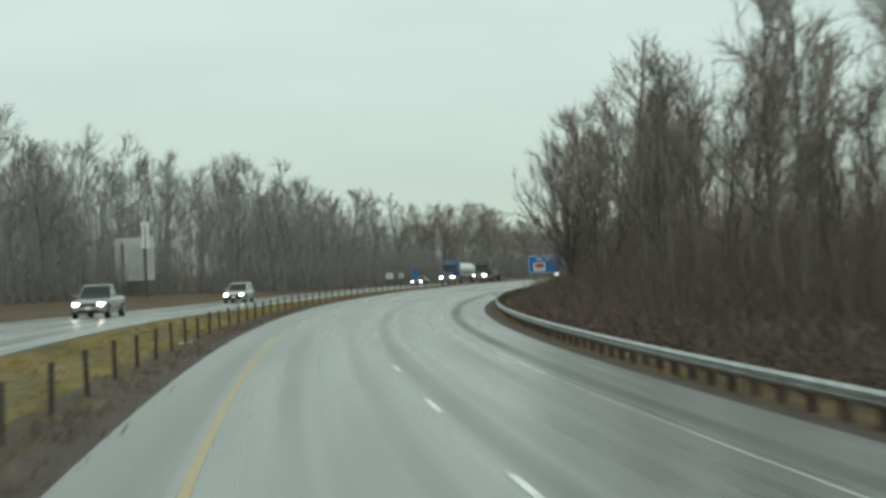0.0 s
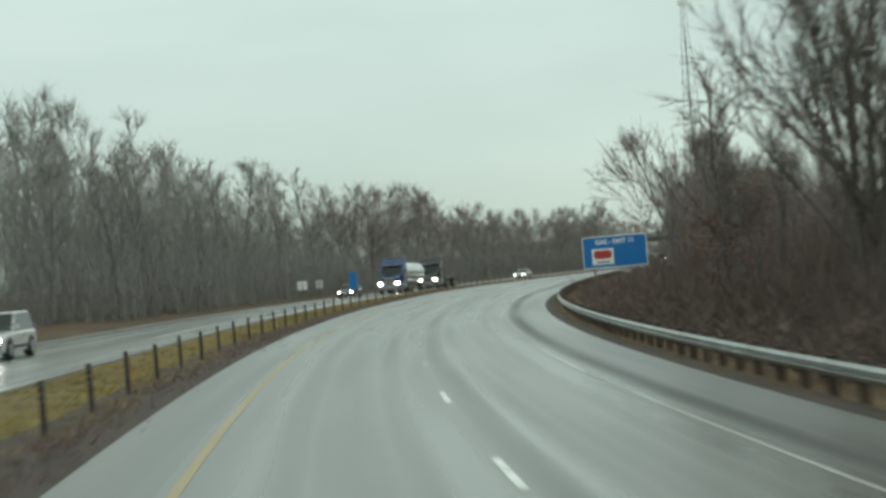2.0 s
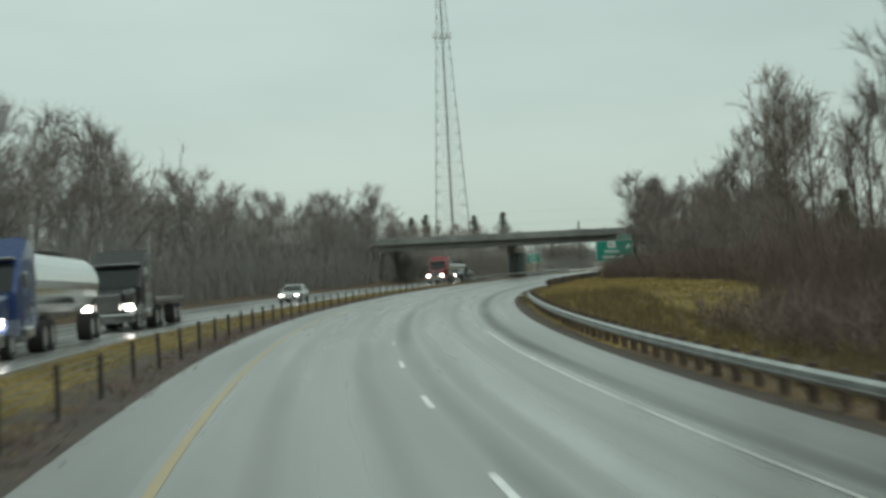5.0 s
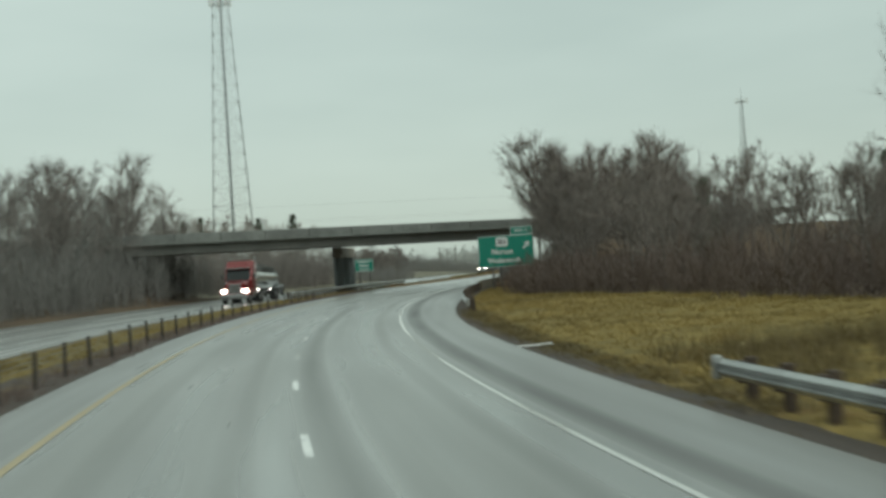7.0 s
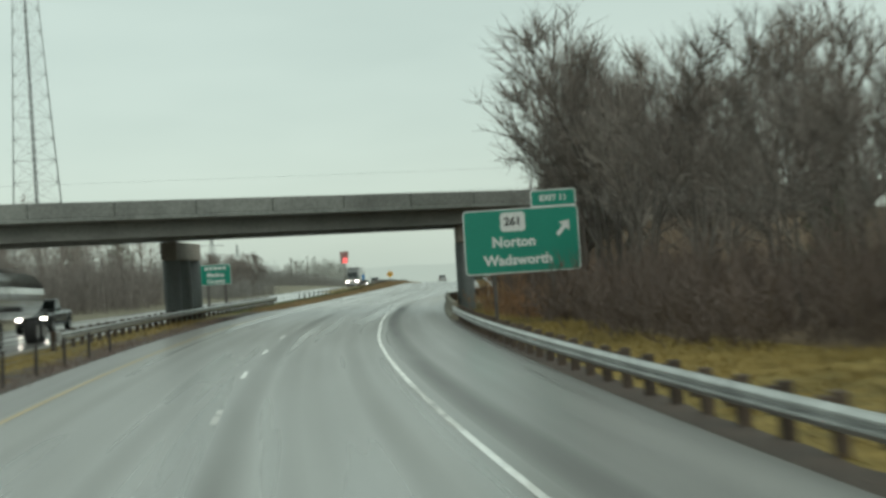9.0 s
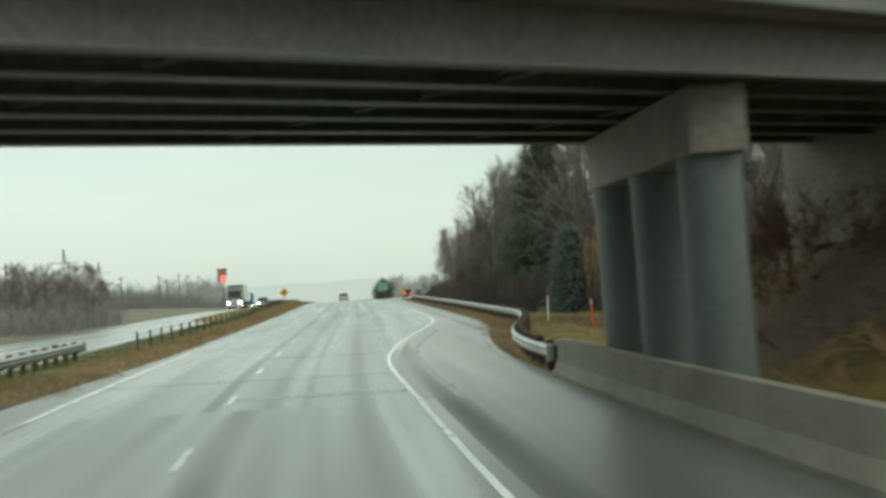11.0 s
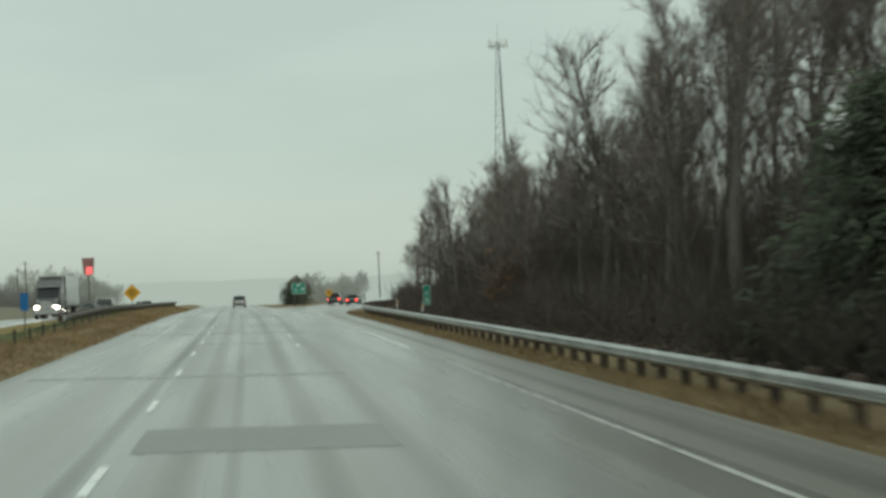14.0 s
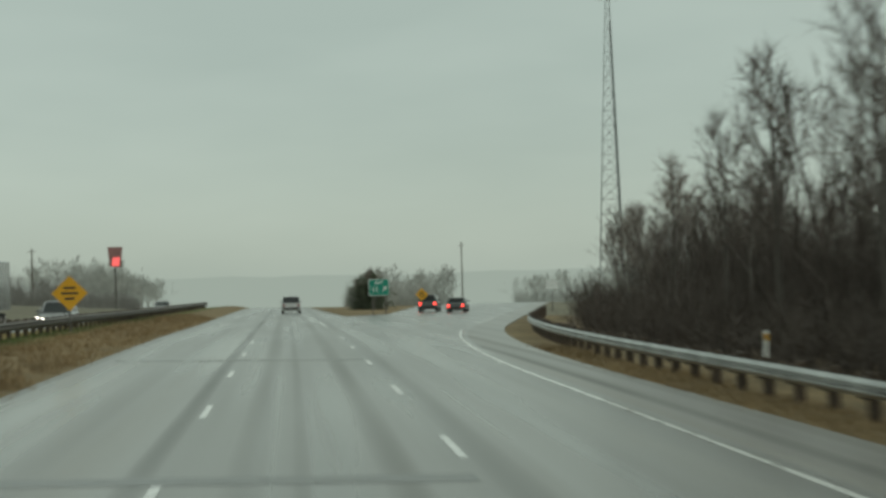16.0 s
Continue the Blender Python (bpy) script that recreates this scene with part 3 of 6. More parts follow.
def guardrail(label, s0, s1, u_of, z_of=lambda s: 0.0, side=-1, spacing=1.905, post_material=M_TIMBER, ends=(False, True), steel=None):
    """A W-beam on posts with offset blocks. side -1: the beam faces left, to the near carriageway."""
    g = thing("guardrail", Matrix(), label, "guardrail")
    loop = [(side * a, 0.33 + b) for a, b in W_FACE] + [(side * (a - 0.006), 0.33 + b) for a, b in W_FACE[::-1]]
    ss = list(np.linspace(s0, s1, max(2, int((s1 - s0) / 1.9) + 1)))
    v, f = sweep(loop, ss, u_of, z_of)
    part("beam", link_mesh("beam", v, f, steel or M_STEEL), None, g, "corrugated steel beam")
    bm = a_box(0.18, 0.2, 1.09, -side * 0.26, 0, 0.155, 0.012)
    box(bm, -side * 0.1, 0, 0.46, 0.18, 0.17, 0.38, 0.012)
    me = bpy.data.meshes.new("post")
    bmesh.ops.recalc_face_normals(bm, faces=bm.faces)
    bm.to_mesh(me)
    bm.free()
    me.materials.append(post_material)
    s = s0 + 0.4
    rng = random.Random(int(s0) + 7)
    while s < s1:
        part("post", me, None, g, "", facing(s, u_of(s), z_of(s), rng.uniform(-2, 2)) @ pose(0, 0, rng.uniform(-0.03, 0.03), rng.uniform(-1.5, 1.5), rng.uniform(-1.5, 1.5), 0))
        s += spacing
    for flag, s in zip(ends, (s0, s1)):
        if flag:
            bm = bmesh.new()
            box(bm, side * 0.05, 0, 0.48, 0.18, 0.12, 0.42, 0.03)
            part("end_piece", bm, M_STEEL, g, "bent steel end piece", facing(s, u_of(s), z_of(s)))
    return g


RAIL_U = 7.25
guardrail("long galvanised guardrail on dark timber posts beside the brush", -30, 299, lambda s: RAIL_U)
guardrail("galvanised guardrail leading to the bridge barrier", 354, 420.6, lambda s: RAIL_U, ends=(True, False))
guardrail("galvanised guardrail curving past the woods to the exit ramp", 455, 720, lambda s: RAIL_U + 3.6 * ease(s, 458, 500) + ramp_off(s), ends=(True, False))
guardrail("low guardrail in the median near the county sign", 405, 482, lambda s: -8.2, opp_z, side=1, ends=(True, True))
guardrail("guardrail along the far side of the median", 618, 800, lambda s: -8.9, lambda s: 0.32 * ease(s, 600, 650), side=1, ends=(True, False), steel=M_STEEL_DARK)


def concrete_barrier():
    g = thing("concrete_barrier", Matrix(), "stained sloped concrete barrier under the bridge", "barrier")
    prof = [(-0.22, -0.1), (-0.22, 0.08), (-0.10, 0.33), (-0.06, 0.83), (0.16, 0.83), (0.16, -0.1)]
    for i in range(9):
        a = 420.6 + i * 3.7
        v, f = sweep(prof, [a + 0.015, a + 1.8, a + 3.685], lambda s: RAIL_U + 0.05)
        part("barrier_section", link_mesh("barrier_section", v, f, M_CONCRETE_OLD), None, g)


concrete_barrier()


def cable_barrier(label, s0, s1, u_of, spacing):
    g = thing("cable_barrier", Matrix(), label, "cable barrier")
    bm = a_box(0.085, 0.065, 0.98, 0, 0, 0.33, 0.008)
    me = bpy.data.meshes.new("post")
    bm.to_mesh(me)
    bm.free()
    me.materials.append(M_POST)
    rng = random.Random(3)
    s, row = s0, []
    while s < s1:
        row.append(s)
        part("post", me, None, g, "", facing(s, u_of(s), 0, rng.uniform(-8, 8)) @ pose(0, 0, rng.uniform(-0.03, 0.03), rng.uniform(-2, 2), rng.uniform(-2, 2), 0))
        s += spacing
    for z in (0.5, 0.62, 0.74):
        v, f = sweep([(-0.006, z - 0.006), (0.006, z - 0.006), (0.0, z + 0.006)], row, u_of)
        part("cable", link_mesh("cable", v, f, M_STEEL_DARK), None, g, "thin steel cable")


cable_barrier("dark steel posts and cables in the grassy median", -20, 402, lambda s: -6.35 + 0.75 * ease(s, 160, 260), 4.25)
cable_barrier("short dark posts and cables beside the median grass", 486, 625, lambda s: -6.6, 4.0)


# ---- bridge ----
def bridge():
    g = thing("road_bridge", Matrix(), "greenish-grey steel girder bridge on concrete piers, rain-streaked", "bridge")
    A0, A1 = -62.0, 44.0
    rot = Matrix.Translation(B0) @ Matrix.Rotation(-(AXIS - math.pi / 2), 4, "Z")
    n_girders = 6
    for i in range(n_girders):
        y = i * BW / (n_girders - 1)
        prof = [(-0.2, 0), (0.2, 0), (0.2, 0.045), (0.02, 0.05), (0.02, 0.86), (0.16, 0.87), (0.16, 0.9), (-0.16, 0.9), (-0.16, 0.87), (-0.02, 0.86), (-0.02, 0.05), (-0.2, 0.045)]
        bm = bmesh.new()
        ends = []
        for x in (A0, A1):
            ends.append([bm.verts.new((x, y + dy, GIRDER_Z + dz)) for dy, dz in prof])
        for j in range(len(prof)):
            k = (j + 1) % len(prof)
            bm.faces.new((ends[0][j], ends[1][j], ends[1][k], ends[0][k]))
        bm.faces.new(ends[0]), bm.faces.new(ends[1][::-1])
        part("girder", bm, M_GIRDER, g, "", rot)
    x = A0 + 3
    while x < A1:
        for i in range(n_girders - 1):
            y = i * BW / (n_girders - 1)
            d = BW / (n_girders - 1)
            bm = bmesh.new()
            rod(bm, (x, y + 0.05, GIRDER_Z + 0.12), (x, y + d - 0.05, GIRDER_Z + 0.75), 0.035, sides=4)
            rod(bm, (x, y + 0.05, GIRDER_Z + 0.75), (x, y + d - 0.05, GIRDER_Z + 0.12), 0.035, sides=4)
            rod(bm, (x, y + 0.05, GIRDER_Z + 0.1), (x, y + d - 0.05, GIRDER_Z + 0.1), 0.03, sides=4)
            part("cross_brace", bm, M_GIRDER, g, "", rot)
        x += 6.0
    part("deck", a_box(A1 - A0, BW + 1.9, 0.24, (A0 + A1) / 2, BW / 2, GIRDER_Z + 1.03, 0.02), M_CONCRETE, g, "stained concrete deck slab", rot)
    for y, sgn in ((-0.95, -1), (BW + 0.95, 1)):
        bm = a_box(A1 - A0, 0.3, 0.22, (A0 + A1) / 2, y, GIRDER_Z + 1.02, 0.03)
        part("deck_edge", bm, M_PARAPET, g, "pale concrete deck edge", rot)
        x = A0
        while x < A1 - 0.1:
            part("parapet_panel", a_box(4.7, 0.22, 0.78, x + 2.37, y, GIRDER_Z + 1.53, 0.02), M_PARAPET, g, "", rot)
            x += 4.75
    # piers: a cap on round columns, parallel to the road below
    for s, u, half, cols in ((448.0, 8.55, 4.7, 3), (445.0, -9.3, 4.7, 3)):
        p = at(s, u)
        m = Matrix.Translation((p.x, p.y, 0)) @ Matrix.Rotation(-heading(s), 4, "Z")
        part("pier_cap", prism([(-0.48, 3.85), (0.48, 3.85), (0.48, 4.96), (-0.5, 4.96)], -half, half, 0.05), M_CONCRETE, g, "water-stained concrete pier cap", m)
        for k in range(cols):
            y = -half + 0.75 + k * (2 * half - 1.5) / (cols - 1)
            bm = bmesh.new()
            rod(bm, (0, y, -0.6), (0, y, 3.85), 0.52, 0.52, 24)
            part("column", bm, M_PIER_PAINT, g, "blue-grey painted round column", m)
    for a in (19.5, -44.0):
        part("abutment", a_box(1.2, BW + 1.6, 3.2, a, BW / 2, 3.9, 0.05), M_CONCRETE, g, "concrete abutment at the top of the slope", rot)


bridge()


# ---- signs ----
def lettering(text, size, material, parent, x, z, y=-0.012, align="CENTER", label=""):
    cu = bpy.data.curves.new("text", "FONT")
    cu.body, cu.size, cu.align_x, cu.align_y, cu.extrude, cu.resolution_u = text, size, align, "CENTER", 0.002, 2
    cu.offset = size * 0.035
    tmp = bpy.data.objects.new("text", cu)
    scene.collection.objects.link(tmp)
    me = bpy.data.meshes.new_from_object(tmp.evaluated_get(bpy.context.evaluated_depsgraph_get()))
    bpy.data.objects.remove(tmp)
    me.materials.clear()
    me.materials.append(material)
    me.name = "lettering"
    ob = new("lettering", me)
    ob.parent = parent
    ob.matrix_basis = pose(x, y, z, 90, 0, 0)
    if label:
        ob["label"] = label
    return ob


def rounded(w, h, r, n=5):
    pts = []
    for cx, cz, a0 in ((w / 2 - r, h / 2 - r, 0), (-w / 2 + r, h / 2 - r, 90), (-w / 2 + r, -h / 2 + r, 180), (w / 2 - r, -h / 2 + r, 270)):
        for k in range(n + 1):
            a = radians(a0 + 90 * k / n)
            pts.append((cx + r * math.cos(a), cz + r * math.sin(a)))
    return pts


def plate(w, h, r, material, parent, name, x=0.0, z=0.0, y0=0.0, y1=0.02, label=""):
    return part(name, prism([(px + x, pz + z) for px, pz in rounded(w, h, r)], y0, y1), material, parent, label)


def sign_posts(g, xs, z_top, r=0.06, beam=False, y=0.1):
    for x in xs:
        bm = bmesh.new()
        if beam:
            box(bm, x, y + 0.05, z_top / 2 - 0.3, 0.16, 0.015, z_top + 0.6)
            box(bm, x, y + 0.20, z_top / 2 - 0.3, 0.16, 0.015, z_top + 0.6)
            box(bm, x, y + 0.125, z_top / 2 - 0.3, 0.02, 0.14, z_top + 0.6)
        else:
            rod(bm, (x, y, -0.4), (x, y, z_top), r, r, 8)
        part("post", bm, M_STEEL_DARK, g, "steel sign post")


def blue_sign():
    g = thing("service_sign", facing(174.5, 10.5, 0, 6), "blue highway service sign with one logo panel, on two posts", "sign")
    w, h, z = 3.75, 1.85, 3.42
    plate(w, h, 0.14, M_WHITE_SIGN, g, "border", z=z, y0=-0.003, y1=0.03, label="white border")
    plate(w - 0.1, h - 0.1, 0.1, M_BLUE_SIGN, g, "panel", z=z, y0=-0.008, y1=0.0)
    lettering("GAS - EXIT 11", 0.37, M_WHITE_SIGN, g, 0.02, z + 0.58)
    plate(1.25, 0.92, 0.03, M_WHITE_SIGN, g, "logo_panel", x=-0.72, z=z - 0.26, y0=-0.016, y1=-0.008)
    plate(1.03, 0.48, 0.18, M_RED_SIGN, g, "logo_shape", x=-0.72, z=z - 0.14, y0=-0.022, y1=-0.016, label="red rounded logo shape")
    bm = bmesh.new()
    for k in range(3):
        box(bm, -0.98 + k * 0.26, -0.018, z - 0.58, 0.2, 0.006, 0.09)
    part("small_print", bm, M_DARK, g, "dark illegible print bars")
    sign_posts(g, (-1.25, 1.25), z + 0.6)


def green_exit_sign():
    g = thing("exit_sign", facing(415, 10.25, 0, 4), "large green exit sign with a route shield and arrow", "sign")
    w, h, z = 5.1, 2.85, 3.55
    plate(w, h, 0.2, M_WHITE_SIGN, g, "border", z=z, y0=-0.003, y1=0.04, label="white border")
    plate(w - 0.1, h - 0.1, 0.16, M_GREEN_SIGN, g, "panel", z=z, y0=-0.008, y1=0.0)
    plate(2.0, 0.75, 0.1, M_WHITE_SIGN, g, "exit_tab_border", x=1.5, z=z + 1.79, y0=-0.003, y1=0.04)
    plate(1.9, 0.65, 0.08, M_GREEN_SIGN, g, "exit_tab", x=1.5, z=z + 1.79, y0=-0.008, y1=0.0)
    lettering("EXIT 11", 0.36, M_WHITE_SIGN, g, 1.5, z + 1.79)
    plate(1.1, 0.85, 0.16, M_WHITE_SIGN, g, "route_shield", x=-0.35, z=z + 0.85, y0=-0.014, y1=-0.008, label="white route shield")
    lettering("261", 0.5, M_DARK, g, -0.35, z + 0.85, -0.02)
    lettering("Norton", 0.62, M_WHITE_SIGN, g, -0.35, z - 0.05)
    lettering("Wadsworth", 0.62, M_WHITE_SIGN, g, -0.2, z - 0.85)
    bm = prism([(-0.09, -0.4), (0.09, -0.4), (0.09, 0.08), (0.3, 0.08), (0, 0.45), (-0.3, 0.08), (-0.09, 0.08)], -0.014, -0.008)
    part("arrow", bm, M_WHITE_SIGN, g, "white arrow", pose(1.85, 0, z + 0.45, 0, 40, 0))
    sign_posts(g, (-1.3, 1.3), z + 1.2, beam=True)


def county_sign():
    g = thing("county_sign", facing(457, -9.1, opp_z(457), 0), "green county line sign on two posts in the median", "sign")
    w, h, z = 2.2, 1.45, 2.75
    plate(w, h, 0.12, M_WHITE_SIGN, g, "border", z=z, y0=-0.003, y1=0.03, label="white border")
    plate(w - 0.08, h - 0.08, 0.09, M_GREEN_SIGN, g, "panel", z=z, y0=-0.008, y1=0.0)
    bm = bmesh.new()
    for k in range(5):
        box(bm, -0.64 + k * 0.32, -0.011, z + 0.45, 0.24, 0.006, 0.2)
    part("small_print", bm, M_WHITE_SIGN, g, "white illegible print bars")
    lettering("Medina", 0.42, M_WHITE_SIGN, g, 0, z - 0.02)
    lettering("County", 0.42, M_WHITE_SIGN, g, 0, z - 0.46)
    sign_posts(g, (-0.62, 0.62), z + 0.5, beam=True)


def mile_marker():
    g = thing("mile_marker", facing(603.3, 11.1, 0, 0), "tall narrow green mile marker on a steel post", "sign")
    z = 1.6
    plate(0.36, 1.0, 0.04, M_WHITE_SIGN, g, "border", z=z, y0=-0.003, y1=0.02)
    plate(0.33, 0.97, 0.035, M_GREEN_SIGN, g, "panel", z=z, y0=-0.007, y1=0.0)
    lettering("1", 0.3, M_WHITE_SIGN, g, 0, z + 0.1)
    lettering("2", 0.3, M_WHITE_SIGN, g, 0, z - 0.27)
    sign_posts(g, (0.0,), z + 0.3, 0.03, y=0.05)


def gore_sign():
    g = thing("gore_sign", facing(738, 10.0, 0, 0), "green exit gore sign with arrow on two posts", "sign")
    z = 2.55
    plate(1.9, 1.55, 0.12, M_WHITE_SIGN, g, "border", z=z, y0=-0.003, y1=0.03)
    plate(1.8, 1.45, 0.1, M_GREEN_SIGN, g, "panel", z=z, y0=-0.008, y1=0.0)
    lettering("11", 0.6, M_WHITE_SIGN, g, -0.35, z - 0.2)
    bm = prism([(-0.06, -0.3), (0.06, -0.3), (0.06, 0.05), (0.2, 0.05), (0, 0.32), (-0.2, 0.05), (-0.06, 0.05)], -0.014, -0.008)
    part("arrow", bm, M_WHITE_SIGN, g, "white arrow", pose(0.5, 0, z - 0.15, 0, 40, 0))
    lettering("EXIT", 0.36, M_WHITE_SIGN, g, 0, z + 0.42)
    sign_posts(g, (-0.6, 0.6), z + 0.4, 0.05)


def diamond_sign(s, u, z, size, label, back=False):
    g = thing("warning_sign", facing(s, u, 0, 0), label, "sign")
    r = size / math.sqrt(2)
    part("panel", prism([(0, z - r), (r, z), (0, z + r), (-r, z)], 0, 0.02, 0.006), M_YELLOW_SIGN, g)
    bm = bmesh.new()
    for k, w in enumerate((0.5, 0.7, 0.4)):
        box(bm, 0, -0.004, z + 0.22 - k * 0.22, w, 0.006, 0.09)
    part("small_print", bm, M_DARK, g, "dark illegible print bars")
    sign_posts(g, (0.0,), z + r * 0.6, 0.04, y=0.07)


def back_sign():
    """A large panel and a route stack seen from behind, across the road."""
    def foot(s, u):
        p = at(s, u)
        return ground_z(s, u, p) - p.z
    g = thing("guide_sign", facing(164, -31.8, foot(164, -31.8), 180), "large bare-aluminium back of a guide sign on posts", "sign")
    z = 3.9
    for k in range(6):
        part("panel_board", a_box(0.7, 0.03, 4.5, -1.75 + k * 0.7, 0, z, 0.006), M_ALU, g)
    for dz in (-1.4, 0, 1.4):
        part("stringer", a_box(4.1, 0.06, 0.09, 0, 0.05, z + dz), M_ALU, g)
    sign_posts(g, (-1.2, 1.2), z + 1.6, beam=True)
    h = thing("route_marker", facing(161, -29.6, foot(161, -29.6), 180), "stack of pale route markers seen from behind", "sign")
    plate(0.8, 0.95, 0.05, M_WHITE_SIGN, h, "upper_plate", z=7.3)
    plate(0.8, 0.95, 0.05, M_WHITE_SIGN, h, "middle_plate", z=6.33)
    plate(1.0, 0.75, 0.05, M_WHITE_SIGN, h, "lower_plate", z=5.45)
    sign_posts(h, (0.0,), 7.4, 0.05, y=0.06)


def small_sign(name, s, u, w, h, z, material, label, turn=0.0, zb=0.0):
    g = thing(name, facing(s, u, zb, turn), label, "sign")
    plate(w, h, 0.04, material, g, "panel", z=z)
    sign_posts(g, (0.0,), z + h * 0.3, 0.035, y=0.06)


blue_sign(), green_exit_sign(), county_sign(), mile_marker(), gore_sign(), back_sign()
diamond_sign(660, -7.6, 2.0, 1.05, "amber diamond warning sign in the median grass")
diamond_sign(745, 14.6, 1.8, 0.9, "small amber diamond warning sign at the ramp")
small_sign("median_sign", 207, -9.2, 0.6, 1.4, 2.3, M_BLUE_SIGN, "narrow blue sign on a post beside the opposite lanes", 0, -0.6)
small_sign("median_sign", 606, -9.5, 0.4, 0.9, 1.7, M_BLUE_SIGN, "narrow blue sign on a post in the median")
small_sign("speed_sign", 247, -22.5, 1.1, 0.95, 2.3, M_WHITE_SIGN, "pale square sign beside the far woods", 180, -0.7)
small_sign("speed_sign", 248.5, -21.0, 0.8, 0.9, 2.3, M_ALU, "dull grey sign back beside the pale one", 180, -0.7)
small_sign("speed_sign", 312, -22.5, 1.0, 1.2, 2.2, M_ALU, "grey sign back at the far verge", 180, -0.7)
small_sign("ramp_sign", 742, 27, 1.2, 0.8, 2.4, M_WHITE_SIGN, "small white sign beside the exit ramp")


def delineator(s, u, material, label, lean):
    g = thing("delineator", facing(s, u, -0.1, 0) @ pose(0, 0, 0, 0, lean, 0), label, "delineator")
    part("blade", a_box(0.1, 0.03, 1.3, 0, 0, 0.6, 0.01), material, g)
    part("reflector", a_box(0.08, 0.01, 0.15, 0, -0.022, 1.1), M_WHITE_SIGN if material is not M_WHITE_SIGN else M_YELLOW_SIGN, g)


delineator(501.5, 12.9, M_WHITE_SIGN, "white plastic delineator behind the guardrail", 3)
delineator(607.0, 11.15, M_WHITE_SIGN, "leaning white delineator behind the guardrail", 8)
delineator(628, 12.0, M_WHITE_SIGN, "white delineator before the woods", 2)
delineator(460, 10.2, M_WHITE_SIGN, "white delineator beside the bridge", 2)
delineator(486, 13.0, M_ORANGE, "orange plastic marker post in the grass", 0)


# ---- masts and poles ----
def lattice_tower(name, p, height, base, top, panels, label, rings=()):
    g = thing(name, Matrix.Translation(p), label, "tower")
    def corner(k, z):
        w = base + (top - base) * z / height
        a = radians(90 + 120 * k + 36)
        return Vector((w * 0.577 * math.cos(a), w * 0.577 * math.sin(a), z))
    for k in range(3):
        bm = bmesh.new()
        rod(bm, corner(k, 0), corner(k, height), 0.12 * base / 8 + 0.03, 0.05, sides=6)
        part("leg", bm, M_MAST, g)
        bm = bmesh.new()
        for i in range(panels):
            z0, z1 = height * i / panels, height * (i + 1) / panels
            j = (k + 1) % 3
            rod(bm, corner(k, z0), corner(j, z1), 0.032, sides=4, caps=False)
            rod(bm, corner(j, z0), corner(k, z1), 0.032, sides=4, caps=False)
            rod(bm, corner(k, z1), corner(j, z1), 0.03, sides=4, caps=False)
        part("bracing", bm, M_MAST, g)
    for z, r in rings:
        bm = bmesh.new()
        for k in range(3):
            a, b = radians(120 * k), radians(120 * k + 120)
            rod(bm, (r * math.cos(a), r * math.sin(a), z), (r * math.cos(b), r * math.sin(b), z), 0.07, sides=4)
            rod(bm, (r * math.cos(a), r * math.sin(a), z), (0, 0, z - 0.8), 0.06, sides=4)
        part("antenna_frame", bm, M_MAST, g)
        for k in range(9):
            a = radians(40 * k)
            part("antenna", a_box(0.32, 0.18, 2.2, r * math.cos(a), r * math.sin(a), z + 0.3, 0.03), M_WHITE_SIGN, g, "slim panel antenna")
    run = bmesh.new()
    foot_c, head_c = corner(1, 0) * 0.9, corner(1, height) * 0.9
    for side in (-1, 1):
        off = Vector((0.035 * base * side, 0, 0))
        rod(run, foot_c + off, head_c + off * 0.4, 0.07, 0.05, 4)
    for i in range(int(height / 1.5)):
        c = foot_c.lerp(head_c, (i + 0.5) * 1.5 / height)
        box(run, c.x, c.y, c.z, 0.07 * base * (1 - 0.5 * c.z / height), 0.05, 0.5)
    part("cable_ladder", run, M_MAST, g, "dark ladder and cables along one leg")
    bm = bmesh.new()
    rod(bm, (0, 0, height), (0, 0, height + 5), 0.06, 0.03, 6)
    part("lightning_rod", bm, M_MAST, g)
    return g


lattice_tower("lattice_tower", Vector((213, 626, -1)), 96, 11.7, 1.5, 22, "tall grey three-legged lattice tower beyond the bridge", ((73.0, 2.7), (95.0, 1.7)))
lattice_tower("lattice_tower", Vector((495, 740, -1)), 64, 6.2, 0.9, 20, "grey lattice mast with antennas above the woods", ((63.3, 2.45),))


def utility_pole(s, u, height, label, arms=1):
    p = at(s, u, -0.3 + drop(s))
    p.z -= drop(s) * 0.5
    height += drop(s) * 0.5
    g = thing("utility_pole", Matrix.Translation(p) @ Matrix.Rotation(0.4, 4, "Z"), label, "utility pole")
    bm = bmesh.new()
    rod(bm, (0, 0, 0), (0, 0, height), 0.17, 0.11, 8)
    part("shaft", bm, M_POLE, g)
    for k in range(arms):
        part("crossarm", a_box(2.4, 0.12, 0.14, 0, 0, height - 0.6 - k * 1.0, 0.01), M_POLE, g)


for s, u, hh in ((690, -64, 13), (700, -58, 11), (752, -52, 9), (760, -46, 8.5), (735, -70, 9), (850, -48, 9.5), (905, -48, 10.5), (905, 37, 10.0), (980, -60, 10)):
    utility_pole(s, u, hh, "weathered wooden utility pole far beside the road")


